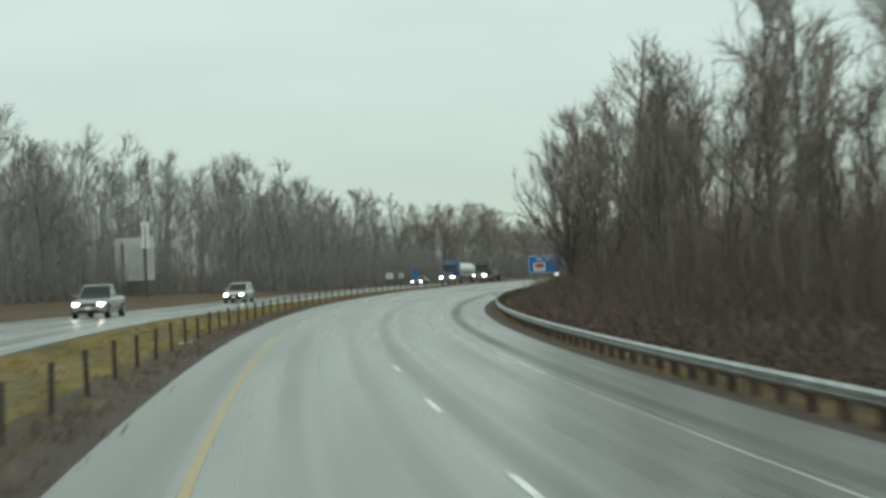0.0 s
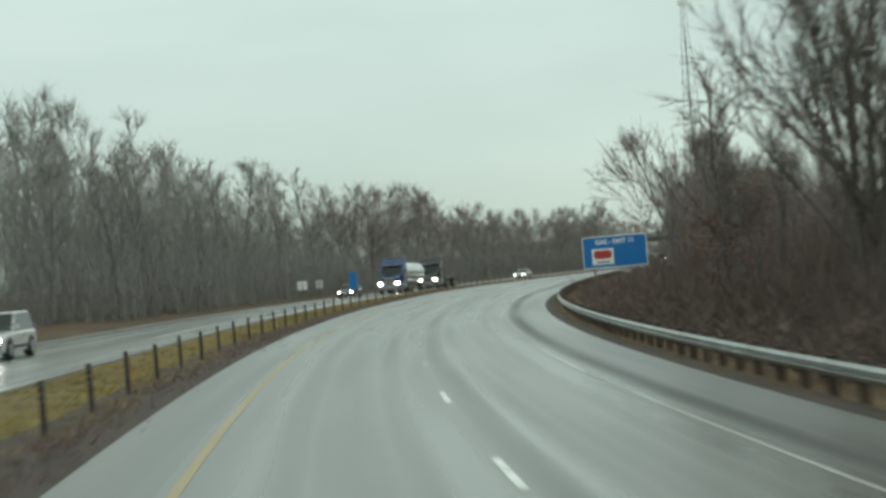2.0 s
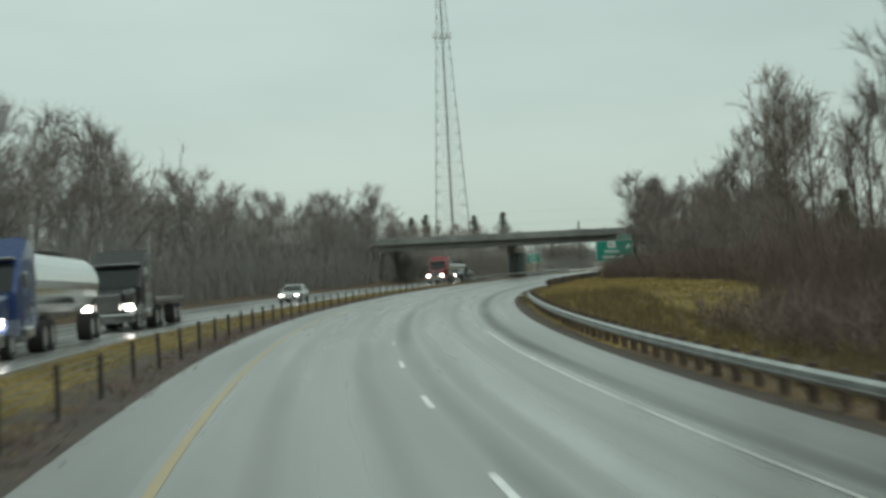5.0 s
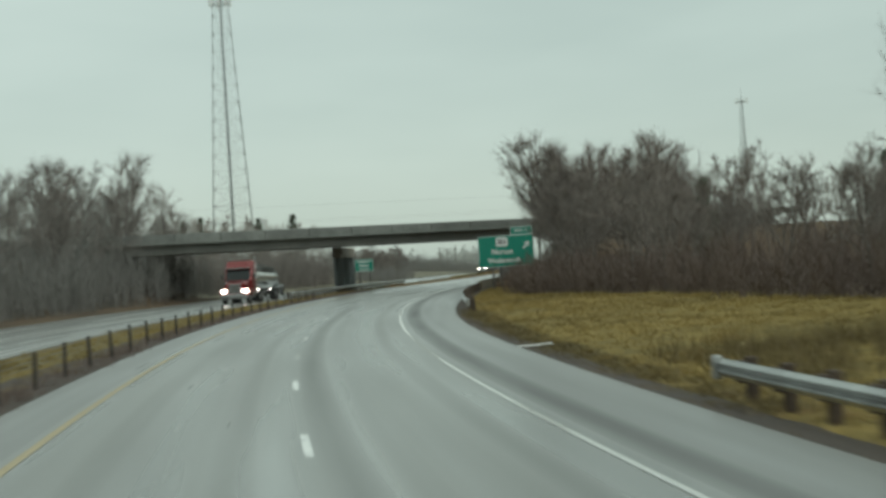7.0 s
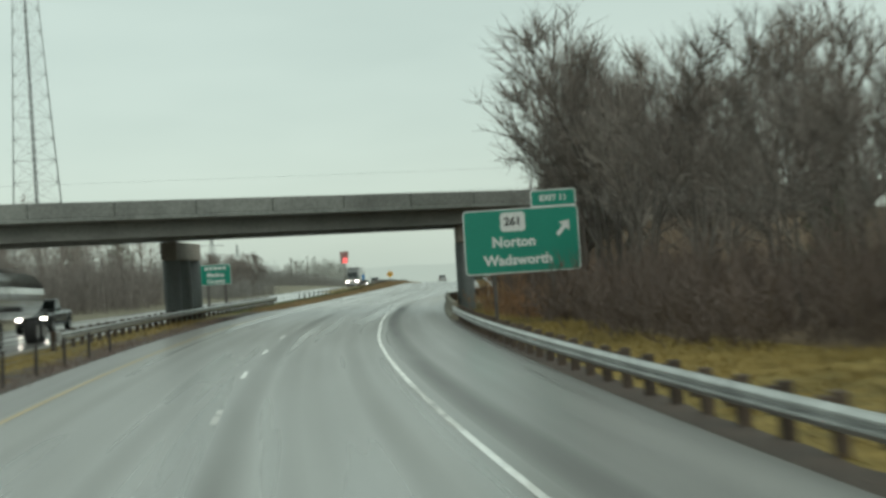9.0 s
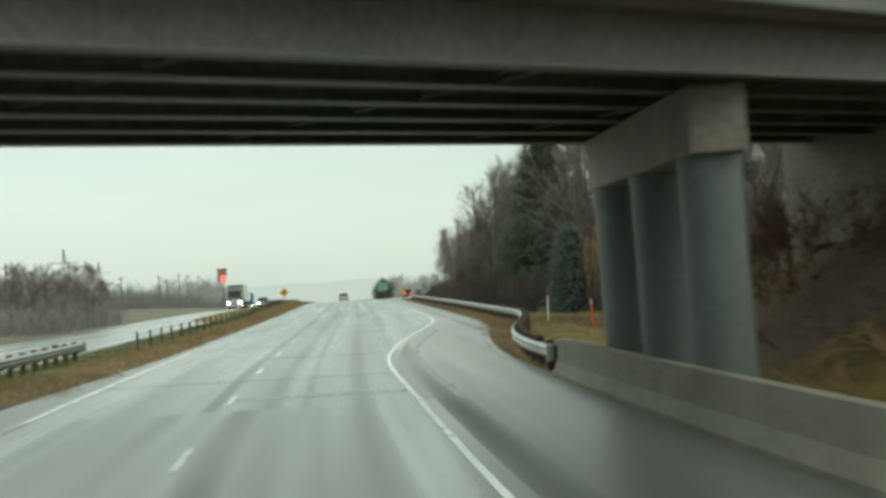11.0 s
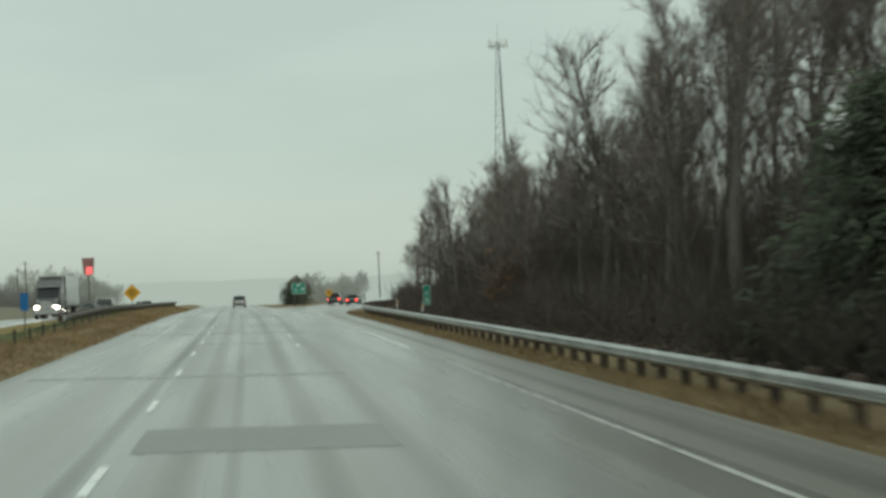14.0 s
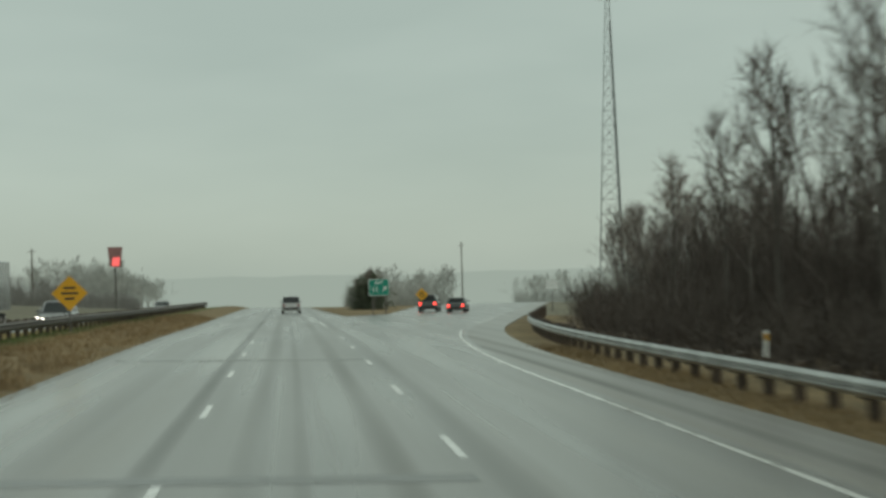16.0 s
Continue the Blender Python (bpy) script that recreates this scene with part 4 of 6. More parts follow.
def pylon(p, height, label):
    g = thing("transmission_tower", Matrix.Translation(p), label, "transmission tower")
    bm = bmesh.new()
    for sx in (-1, 1):
        for sy in (-1, 1):
            rod(bm, (sx * 3, sy * 3, 0), (sx * 0.8, sy * 0.8, height * 0.7), 0.13, sides=4)
            rod(bm, (sx * 0.8, sy * 0.8, height * 0.7), (0, 0, height), 0.1, sides=4)
            rod(bm, (sx * 3, sy * 3, 0), (-sx * 1.9, sy * 1.9, height * 0.35), 0.08, sides=4)
            rod(bm, (sx * 1.9, sy * 1.9, height * 0.35), (-sx * 0.8, sy * 0.8, height * 0.7), 0.08, sides=4)
    part("frame", bm, M_MAST, g)
    for z in (0.68, 0.82):
        bm = bmesh.new()
        rod(bm, (-4.5, 0, height * z), (4.5, 0, height * z), 0.1, sides=4)
        part("crossarm", bm, M_MAST, g)


pylon(at(860, -75, -1), 22, "grey transmission tower far across the fields")
pylon(at(1010, -88, -1), 25, "grey transmission tower in the distance")


def high_sign():
    g = thing("roadside_pylon_sign", Matrix.Translation((445, 858, -1.5)) @ Matrix.Rotation(-0.72, 4, "Z"), "tall pole sign with a glowing red lower half", "sign")
    bm = bmesh.new()
    rod(bm, (0, 0, -2), (0, 0, 10.0), 0.25, 0.2, 10)
    part("pole", bm, M_STEEL_DARK, g)
    part("cabinet", prism([(-1.35, 8.9), (1.35, 8.9), (1.8, 13.8), (-1.8, 13.8)], -0.3, 0.3, 0.08), M_HAZE_RED, g, "red sign cabinet, dulled for haze")
    part("lit_panel", prism([(-0.75, 9.1), (0.95, 9.1), (1.2, 11.2), (-0.55, 11.2)], -0.34, -0.3), M_RED_GLOW, g, "glowing red panel")


high_sign()
# overhead wires
def wire(a, b, sag, label):
    n = 14
    pts = [a.lerp(b, i / n) - Vector((0, 0, sag * 4 * (i / n) * (1 - i / n))) for i in range(n + 1)]
    bm = bmesh.new()
    for p, q in zip(pts, pts[1:]):
        rod(bm, p, q, 0.01, sides=3, caps=False)
    me = bpy.data.meshes.new("overhead_wire")
    bm.to_mesh(me)
    bm.free()
    me.materials.append(M_MAST)
    tagged(new("overhead_wire", me), label, "wire")


WIRE_ENDS = ((434, -140), (554, 150))
for ps, pu in WIRE_ENDS:
    p = at(ps, pu)
    g = thing("utility_pole", Matrix.Translation((p.x, p.y, 0)) @ Matrix.Rotation(-heading(ps), 4, "Z"), "tall weathered wooden utility pole carrying the wires", "utility pole")
    bm = bmesh.new()
    rod(bm, (0, 0, -1), (0, 0, 13.2), 0.2, 0.12, 8)
    part("shaft", bm, M_POLE, g)
    part("crossarm", a_box(0.16, 4.2, 0.18, 0, 0, 10.3, 0.01), M_POLE, g)
for k, z in enumerate((10.4, 10.8, 12.8)):
    a, b = (at(ps + k - 1.0, pu) for ps, pu in WIRE_ENDS)
    wire(Vector((a.x, a.y, z)), Vector((b.x, b.y, z)), 1.2, "thin dark overhead wire crossing past the bridge")


# ---- plants ----
def tube(acc, pts, radii, sides):
    """A tapered, bent stem added to acc = [verts, faces]."""
    v, f = acc
    base, n = len(v), len(pts)
    for i, p in enumerate(pts):
        d = (pts[min(i + 1, n - 1)] - pts[max(i - 1, 0)]).normalized()
        a = d.orthogonal().normalized()
        b = d.cross(a)
        for k in range(sides):
            t = 2 * math.pi * k / sides
            v.append(p + (a * math.cos(t) + b * math.sin(t)) * radii[i])
    for i in range(n - 1):
        for k in range(sides):
            j = (k + 1) % sides
            f.append((base + i * sides + k, base + i * sides + j, base + (i + 1) * sides + j, base + (i + 1) * sides + k))


def bent(rng, p, d, length, segs, wander, rise):
    """Points of a wandering branch from p along d, curving upward by rise."""
    pts, d = [p.copy()], d.normalized()
    for _ in range(segs):
        d = (d + Vector((rng.gauss(0, wander), rng.gauss(0, wander), rng.gauss(0, wander) + rise))).normalized()
        pts.append(pts[-1] + d * (length / segs))
    return pts


def tilted(rng, d, angle):
    a = d.orthogonal().normalized()
    a = Matrix.Rotation(rng.uniform(0, 2 * math.pi), 3, d) @ a
    return (d * math.cos(angle) + a * math.sin(angle)).normalized()


def blade(acc, p, d, length, w, rng):
    """A slender twig that tapers to a point."""
    v, f = acc
    a = (Matrix.Rotation(rng.uniform(0, 6.28), 3, d) @ d.orthogonal().normalized()) * w
    n = len(v)
    v.extend((p - a, p + a, p + d * length + Vector((0, 0, 0.08 * length))))
    f.append((n, n + 1, n + 2))


def bare_tree_meshes(seed, height=15.0, limbs=13, branches=6, twigs=8, low=0.32, spread=0.55, fat=1.0, forks=1, sides=4, lean=(0.45, 1.05), rise=0.12, reach=1.0, girth=1.0):
    """Trunk and crown of a leafless tree."""
    rng = random.Random(seed)
    wood, crown = [[], []], [[], []]
    stems = []
    for k in range(forks):
        d0 = Vector((rng.uniform(-0.06, 0.06), rng.uniform(-0.06, 0.06), 1)) if forks == 1 else tilted(rng, Vector((0, 0, 1)), rng.uniform(0.1, 0.28))
        hh = height * (1.0 if k == 0 else rng.uniform(0.75, 0.95))
        pts = bent(rng, Vector((0, 0, -0.4)), d0, hh, 10, 0.05, 0.03)
        r0 = height * 0.0135 * girth * (1 if forks == 1 else 0.75)
        rad = [r0 * (1.25 if i == 0 else 1) * (1 - 0.93 * i / 10) + 0.015 for i in range(11)]
        tube(wood, pts, rad, 7) if sides > 3 else tube(wood, pts[::2], rad[::2], 4)
        stems.append((pts, rad, hh))
    for pts, rad, hh in stems:
        for n in range(limbs):
            f = low + (0.97 - low) * (n + rng.random()) / limbs
            x = f * 10
            i = min(9, int(x))
            p = pts[i].lerp(pts[i + 1], x - i)
            d = (pts[i + 1] - pts[i]).normalized()
            L = hh * spread * (1.02 - f) * rng.uniform(0.7, 1.2) + 0.8
            lp = bent(rng, p, tilted(rng, d, rng.uniform(*lean)), L, 6, 0.13, rise)
            r = max(0.03, rad[i] * rng.uniform(0.4, 0.6))
            tube(wood, lp, [r * (1 - 0.85 * q / 6) for q in range(7)], sides) if sides > 3 else tube(wood, lp[::2], [r, r * 0.7, r * 0.45, r * 0.15], 3)
            for b in range(branches):
                g = rng.uniform(0.25, 1.0) * 6
                q = min(5, int(g))
                bp = lp[q].lerp(lp[q + 1], g - q)
                bd = (lp[q + 1] - lp[q]).normalized()
                bl = bent(rng, bp, tilted(rng, bd, rng.uniform(0.3, 0.9)), L * rng.uniform(0.28, 0.55) + 0.5, 3, 0.16, 0.12)
                if sides > 3:
                    tube(crown, [bl[0], bl[2], bl[3]], [0.026 * fat, 0.018 * fat, 0.011 * fat], 3)
                else:
                    blade(crown, bl[0], (bl[3] - bl[0]).normalized(), (bl[3] - bl[0]).length, 0.03 * fat, rng)
                for w in range(twigs):
                    g2 = rng.uniform(0.2, 1.0) * 3
                    q2 = min(2, int(g2))
                    tp = bl[q2].lerp(bl[q2 + 1], g2 - q2)
                    td = (bl[q2 + 1] - bl[q2]).normalized()
                    blade(crown, tp, tilted(rng, td, rng.uniform(0.25, 1.0)), rng.uniform(0.5, 1.35) * reach, 0.016 * fat, rng)
    return wood, crown


def bare_tree(m, meshes, label, group=""):
    t = thing("bare_tree", m, label, "tree", group)
    part("trunk", meshes[0], None, t)
    part("crown", meshes[1], None, t)
    return t


def tree_kind(seed, twig=None, **kw):
    w, c = bare_tree_meshes(seed, **kw)
    return link_mesh("trunk", w[0], w[1], M_BARK, True), link_mesh("crown", c[0], c[1], twig or M_TWIG, True)


TALL = [tree_kind(10 + k, height=15.0, limbs=14, branches=6, twigs=11, low=lo, spread=sp, forks=fk, lean=(0.3, 0.8), rise=0.14) for k, (lo, sp, fk) in enumerate(((0.34, 0.52, 1), (0.42, 0.44, 1), (0.26, 0.60, 1), (0.3, 0.5, 2), (0.46, 0.44, 1)))]
LIGHT = [tree_kind(30 + k, M_MIST_TWIG, height=15.0, limbs=17, branches=5, twigs=12, low=lo, spread=sp, fat=1.1, reach=0.8, girth=0.7) for k, (lo, sp) in enumerate(((0.16, 0.42), (0.22, 0.36), (0.14, 0.48), (0.26, 0.4)))]
ROUND = [tree_kind(50 + k, height=12.0, limbs=[15, 9, 7][k], branches=7, twigs=14, low=0.22, spread=0.62, fat=1.15, forks=fk, lean=(0.4, 0.95), rise=0.09) for k, fk in enumerate((1, 2, 3))]
ROUND_GREY = [tree_kind(60 + k, M_MID_TWIG, height=12.0, limbs=[17, 10][k], branches=7, twigs=14, low=0.2, spread=0.6, fat=1.1, forks=fk, lean=(0.4, 1.0), rise=0.08, girth=0.8) for k, fk in enumerate((1, 2))]
FAN = tree_kind(77, height=12.0, limbs=11, branches=9, twigs=13, low=0.1, spread=0.62, forks=3, lean=(0.25, 0.75), rise=0.07)
SPREADING = tree_kind(71, height=15.0, limbs=15, branches=8, twigs=12, low=0.2, spread=0.62, forks=2)


def scatter(name, bases, spots, material, label, category):
    """ONE mesh of many copies of some base clumps: spots are (place, turn, width, height)."""
    vs, fs, off = [], [], 0
    for i, (p, turn, w, h) in enumerate(spots):
        v, f = bases[i % len(bases)]
        c, s = math.cos(turn), math.sin(turn)
        x, y = v[:, 0] * w, v[:, 1] * w
        vs.append(np.stack([p.x + c * x - s * y, p.y + s * x + c * y, p.z + v[:, 2] * h], 1))
        fs.append(f + off)
        off += len(v)
    V, Fc = np.concatenate(vs), np.concatenate(fs)
    me = bpy.data.meshes.new(name)
    me.vertices.add(len(V))
    me.vertices.foreach_set("co", V.ravel())
    me.loops.add(len(Fc) * 3)
    me.loops.foreach_set("vertex_index", Fc.ravel())
    me.polygons.add(len(Fc))
    me.polygons.foreach_set("loop_start", np.arange(0, len(Fc) * 3, 3))
    me.update(calc_edges=True)
    me.materials.append(material)
    return tagged(new(name, me), label, category, kind="stuff")


def joined(seed, twig_fat=2.0, **kw):
    """Trunk and crown of one far tree as arrays of triangles."""
    w, c = bare_tree_meshes(seed, fat=twig_fat, **kw)
    vs = [tuple(p) for p in w[0]] + [tuple(p) for p in c[0]]
    tri = []
    for faces, off in ((w[1], 0), (c[1], len(w[0]))):
        for q in faces:
            tri.append((q[0] + off, q[1] + off, q[2] + off))
            if len(q) == 4:
                tri.append((q[0] + off, q[2] + off, q[3] + off))
    return np.array(vs), np.array(tri)


FAR = [joined(90 + k, 1.25, height=15.0, limbs=14, branches=4, twigs=11, low=0.2, spread=0.42, sides=3, reach=1.0, rise=0.08, girth=0.6) for k in range(6)]
FAR_SMALL = [joined(120 + k, 3.0, height=15.0, limbs=10, branches=4, twigs=11, low=0.08, spread=0.6, sides=3) for k in range(4)]


def far_wood(seed, s0, s1, rows, step, height, material, label, bases=None):
    """Rows of trees too deep in the wood to pick apart, as one mesh."""
    rng = random.Random(seed)
    spots = []
    for u0 in rows:
        s = s0 + rng.uniform(0, step)
        while s < s1:
            u = (u0(s) if callable(u0) else u0) + rng.uniform(-2, 2)
            k = height(s, u) / 15.0 * rng.uniform(0.84, 1.03)
            spots.append((ground_at(s, u), rng.uniform(0, 6.28), k * 1.05, k))
            s += step * rng.uniform(0.7, 1.3)
    scatter("woodland", bases or FAR, spots, material, label, "woods")


def far_side(s):
    """The edge of the woods across the road, which steps back behind the guide sign."""
    return -24.5 - 8.5 * ease(s, 50, 90) * (1 - ease(s, 168, 200))


def ground_at(s, u):
    p = at(s, u)
    return Vector((p.x, p.y, ground_z(s, u, p)))


def plant(rng, s, u, height, kinds, native, label, group):
    p = ground_at(s, u)
    k = height / native
    m = Matrix.Translation(p) @ Matrix.Rotation(rng.uniform(0, 6.28), 4, "Z") @ Matrix.Diagonal((k * rng.uniform(0.9, 1.12), k * rng.uniform(0.9, 1.12), k, 1))
    return bare_tree(m, rng.choice(kinds), label, group)


def wood_rows(seed, s0, s1, rows, step, height, kinds, native, label, group, skip=None):
    """Rows of trees along the road; rows holds distances, height(s, u) gives each tree's."""
    rng = random.Random(seed)
    for row, u0 in enumerate(rows):
        s = s0 + rng.uniform(0, step)
        while s < s1:
            u = (u0(s) if callable(u0) else u0) + rng.uniform(-1.6, 1.6)
            if not (skip and skip(s, u)):
                plant(rng, s, u, height(s, u) * rng.uniform(0.8, 1.08), kinds, native, label, group)
            s += step * rng.uniform(0.7, 1.3)


# right-hand woods before the field
wood_rows(1, 18, 215, (lambda s: 14.5 + 2.0 * ease(s, 150, 210), lambda s: 20), 6.0, lambda s, u: 12.3 + 2.5 * ease(s, 75, 100) - 4.6 * ease(s, 126, 148) - 1.4 * ease(s, 150, 168), TALL, 15.0, "leafless grey-brown tree in the roadside woods", "right-hand woods")
far_wood(2, 5, 262, (26, 34), 6.5, lambda s, u: 10.5 + 1.5 * ease(s, 75, 100) - 2.0 * ease(s, 135, 165), M_TWIG, "leafless trees deep in the roadside woods")
wood_rows(3, 222, 292, (lambda s: 20, lambda s: 27), 8.0, lambda s, u: 11.5, TALL, 15.0, "leafless tree at the edge of the field", "right-hand woods")
# the wood behind the field, up to the bridge
wood_rows(4, 338, 436, (lambda s: field_edge(s) + 5, lambda s: field_edge(s) + 12), 5.6, lambda s, u: 6.6 + 5.6 * ease(s, 378, 422), ROUND, 12.0, "leafless round-crowned tree behind the field", "field-edge woods")
far_wood(4, 330, 440, (lambda s: field_edge(s) + 19,), 5.5, lambda s, u: 7.6 + 4.0 * ease(s, 378, 422), M_TWIG, "leafless trees deep behind the field")
# woods past the bridge
wood_rows(5, 468, 692, (lambda s: 17.5 + ramp_off(s), lambda s: 22 + ramp_off(s)), 4.6, lambda s, u: 9.5 + 6.0 * ease(s, 500, 540) - 5.2 * ease(s, 575, 604) - 3.4 * ease(s, 622, 668), TALL, 15.0, "leafless dark tree in the woods past the bridge", "woods past the bridge", lambda s, u: (524 < s < 568 and u < 25) or (470 < s < 530 and u < 21.5))
wood_rows(15, 474, 545, (23.5, 28), 6.0, lambda s, u: 15.5, TALL, 15.0, "tall leafless tree behind the willow", "woods past the bridge", lambda s, u: s > 522 and u < 25.5)
far_wood(6, 462, 705, (30, 38), 6.0, lambda s, u: 10.0 + 2.0 * ease(s, 500, 540) - 3.0 * ease(s, 565, 600) - 3.2 * ease(s, 620, 665), M_TWIG, "leafless trees deep in the woods past the bridge")
far_wood(26, 585, 705, (lambda s: 20 + ramp_off(s), lambda s: 25 + ramp_off(s)), 3.8, lambda s, u: 10.4 - 3.2 * ease(s, 622, 668), M_BRUSH_SHADE, "dark close-grown leafless trees past the bridge")
# woods across the road
wood_rows(7, 10, 285, (lambda s: far_side(s) - 3,), 8.0, lambda s, u: 13.6 + 1.6 * ease(s, 225, 265), LIGHT, 15.0, "leafless tree in the woods across the road", "woods across the road")
wood_rows(8, 285, 440, (-26.5, -31), 9.0, lambda s, u: 11.5 + 3.2 * (1 - ease(s, 320, 365)) + 2.5 * noise.noise(Vector((s * 0.05, 0, 6))), ROUND_GREY, 12.0, "leafless round-crowned tree across the road", "woods across the road")
far_wood(7, 0, 440, (lambda s: far_side(s) - 6.5, lambda s: far_side(s) - 12, -47), 5.0, lambda s, u: 17.4 - 7.0 * ease(s, 220, 300), M_MIST_TWIG, "grey leafless trees deep across the road")
# woods past the bridge, across the road
far_wood(18, 452, 530, (-30, -37, -45, -54), 5.0, lambda s, u: 9.5, M_TWIG, "dark leafless wood beyond the bridge across the road")
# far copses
far_wood(19, 1040, 1260, (-52, -60, -70), 7.0, lambda s, u: 13.0 + 3.0 * noise.noise(Vector((s * 0.02, 0, 4))), M_HAZE_TWIG, "line of far woods across the fields, paled for haze", FAR_SMALL)
wood_rows(9, 546, 580, (-23.5, -26.5), 3.6, lambda s, u: 5.4, ROUND, 12.0, "small leafless tree across the road past the bridge", "far copses")
far_wood(10, 690, 1060, (-62, -78, -95), 9, lambda s, u: 7.0, M_MIST_TWIG, "far trees at the edge of the fields, greyed for mist", FAR_SMALL)
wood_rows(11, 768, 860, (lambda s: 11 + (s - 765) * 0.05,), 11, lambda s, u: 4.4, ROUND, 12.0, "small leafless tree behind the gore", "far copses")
far_wood(12, 760, 1000, (lambda s: 30 + (s - 700) * 0.2, lambda s: 62), 6.5, lambda s, u: 7.0, M_HAZE_TWIG, "far trees beyond the exit ramp, paled for haze", FAR_SMALL)
far_wood(13, 830, 1020, (lambda s: 17 + (s - 830) * 0.02, lambda s: 27), 6, lambda s, u: 6.5, M_HAZE_TWIG, "far trees along the road, paled for haze", FAR_SMALL)


def single(s, u, height, meshes, native, label, turn=0.0):
    k = height / native
    return bare_tree(Matrix.Translation(ground_at(s, u)) @ Matrix.Rotation(turn, 4, "Z") @ Matrix.Scale(k, 4), meshes, label)


single(128, 13.0, 15.5, SPREADING, 15.0, "large leafless tree with limbs reaching over the guardrail", 0.6)
single(326, 24.5, 12.0, SPREADING, 15.0, "large spreading leafless tree at the edge of the field", 0.9)
single(311, 26, 15.0, SPREADING, 15.0, "tall leafless tree at the edge of the field", 2.6)
single(531, 21.5, 15.5, TALL[2], 15.0, "tall leafless tree beside the dark pine", 0.4)
single(546, 25.5, 17.0, TALL[3], 15.0, "twin-stemmed leafless tree behind the dark pine", 0.9)
single(557, 26.0, 17.5, TALL[2], 15.0, "tall leafless tree rising behind the dark pine", 2.0)
single(538, 24.5, 15.5, TALL[0], 15.0, "tall leafless tree behind the dark pine", 1.4)
single(533, 20.5, 15.5, SPREADING, 15.0, "wide leafless tree towering beside the dark pine", 0.7)
single(541, 22.5, 15.0, TALL[0], 15.0, "tall leafless tree close beside the dark pine", 2.9)
single(563, 19.0, 15.5, TALL[0], 15.0, "tall leafless tree beyond the dark pine", 0.2)
single(569, 18.0, 14.5, TALL[3], 15.0, "twin-stemmed leafless tree beyond the dark pine", 1.1)
single(576, 18.6, 14.0, TALL[2], 15.0, "leafless tree beyond the dark pine", 2.4)
single(487, 18.8, 17.5, SPREADING, 15.0, "large leafless tree behind the roadside spruce", 1.8)
single(203, 17.2, 13.0, FAN, 12.0, "many-stemmed leafless tree behind the service sign", 0.4)
single(424, 15.5, 14.5, FAN, 12.0, "pale leafless forked tree beside the exit sign", 1.2)
single(433, 14.6, 14.5, TALL[3], 15.0, "twin-stemmed leafless tree on the slope beside the bridge", 2.2)


single(429, 14.5, 12.5, TALL[1], 15.0, "slim leafless tree on the brown slope", 0.3)
single(431, 16.5, 14.0, TALL[3], 15.0, "twin-stemmed leafless tree on the brown slope", 1.0)
single(434.3, 13.2, 10.5, TALL[3], 15.0, "tall leafless tree at the foot of the bridge slope", 1.4)
single(432.2, 12.9, 11.0, TALL[2], 15.0, "slim leafless tree at the foot of the bridge slope", 2.6)
single(437, 18.5, 13.0, TALL[2], 15.0, "leafless tree on the brown slope near the bridge", 2.0)


# ---- undergrowth, evergreens and grass ----
def thicket_base(seed, stems, height, leaves, far=False):
    rng = random.Random(seed)
    acc = [[], []]
    for _ in range(stems):
        p = Vector((rng.uniform(-2.6, 2.6), rng.uniform(-1.6, 1.6), -0.2))
        h = height * rng.uniform(0.45, 1.0)
        pts = bent(rng, p, Vector((rng.gauss(0, 0.2), rng.gauss(0, 0.2), 1)), h, 3, 0.14, 0.02)
        if far:
            blade(acc, pts[0], (pts[2] - pts[0]).normalized(), h, 0.026, rng)
        else:
            tube(acc, [pts[0], pts[2], pts[3]], [0.026, 0.018, 0.008], 3)
        for _ in range(12 if far else 8):
            g = rng.uniform(0.4, 2.95)
            i = int(g)
            blade(acc, pts[i].lerp(pts[i + 1], g - i), tilted(rng, Vector((0, 0, 1)), rng.uniform(0.2, 1.15)), h * rng.uniform(0.15, 0.4), 0.017 if far else 0.018, rng)
    for _ in range(leaves):
        p = Vector((rng.uniform(-2.7, 2.7), rng.uniform(-1.7, 1.7), rng.uniform(0.0, height * 0.6)))
        a = Vector((rng.gauss(0, 1), rng.gauss(0, 1), rng.gauss(0, 1))).normalized() * rng.uniform(0.06, 0.14)
        b = a.orthogonal().normalized() * rng.uniform(0.04, 0.09)
        n = len(acc[0])
        acc[0].extend((p - a, p + b, p + a, p - b))
        acc[1].append((n, n + 1, n + 2, n + 3))
    tri = []
    for f in acc[1]:
        tri.append((f[0], f[1], f[2]))
        if len(f) == 4:
            tri.append((f[0], f[2], f[3]))
    return np.array([tuple(v) for v in acc[0]]), np.array(tri)


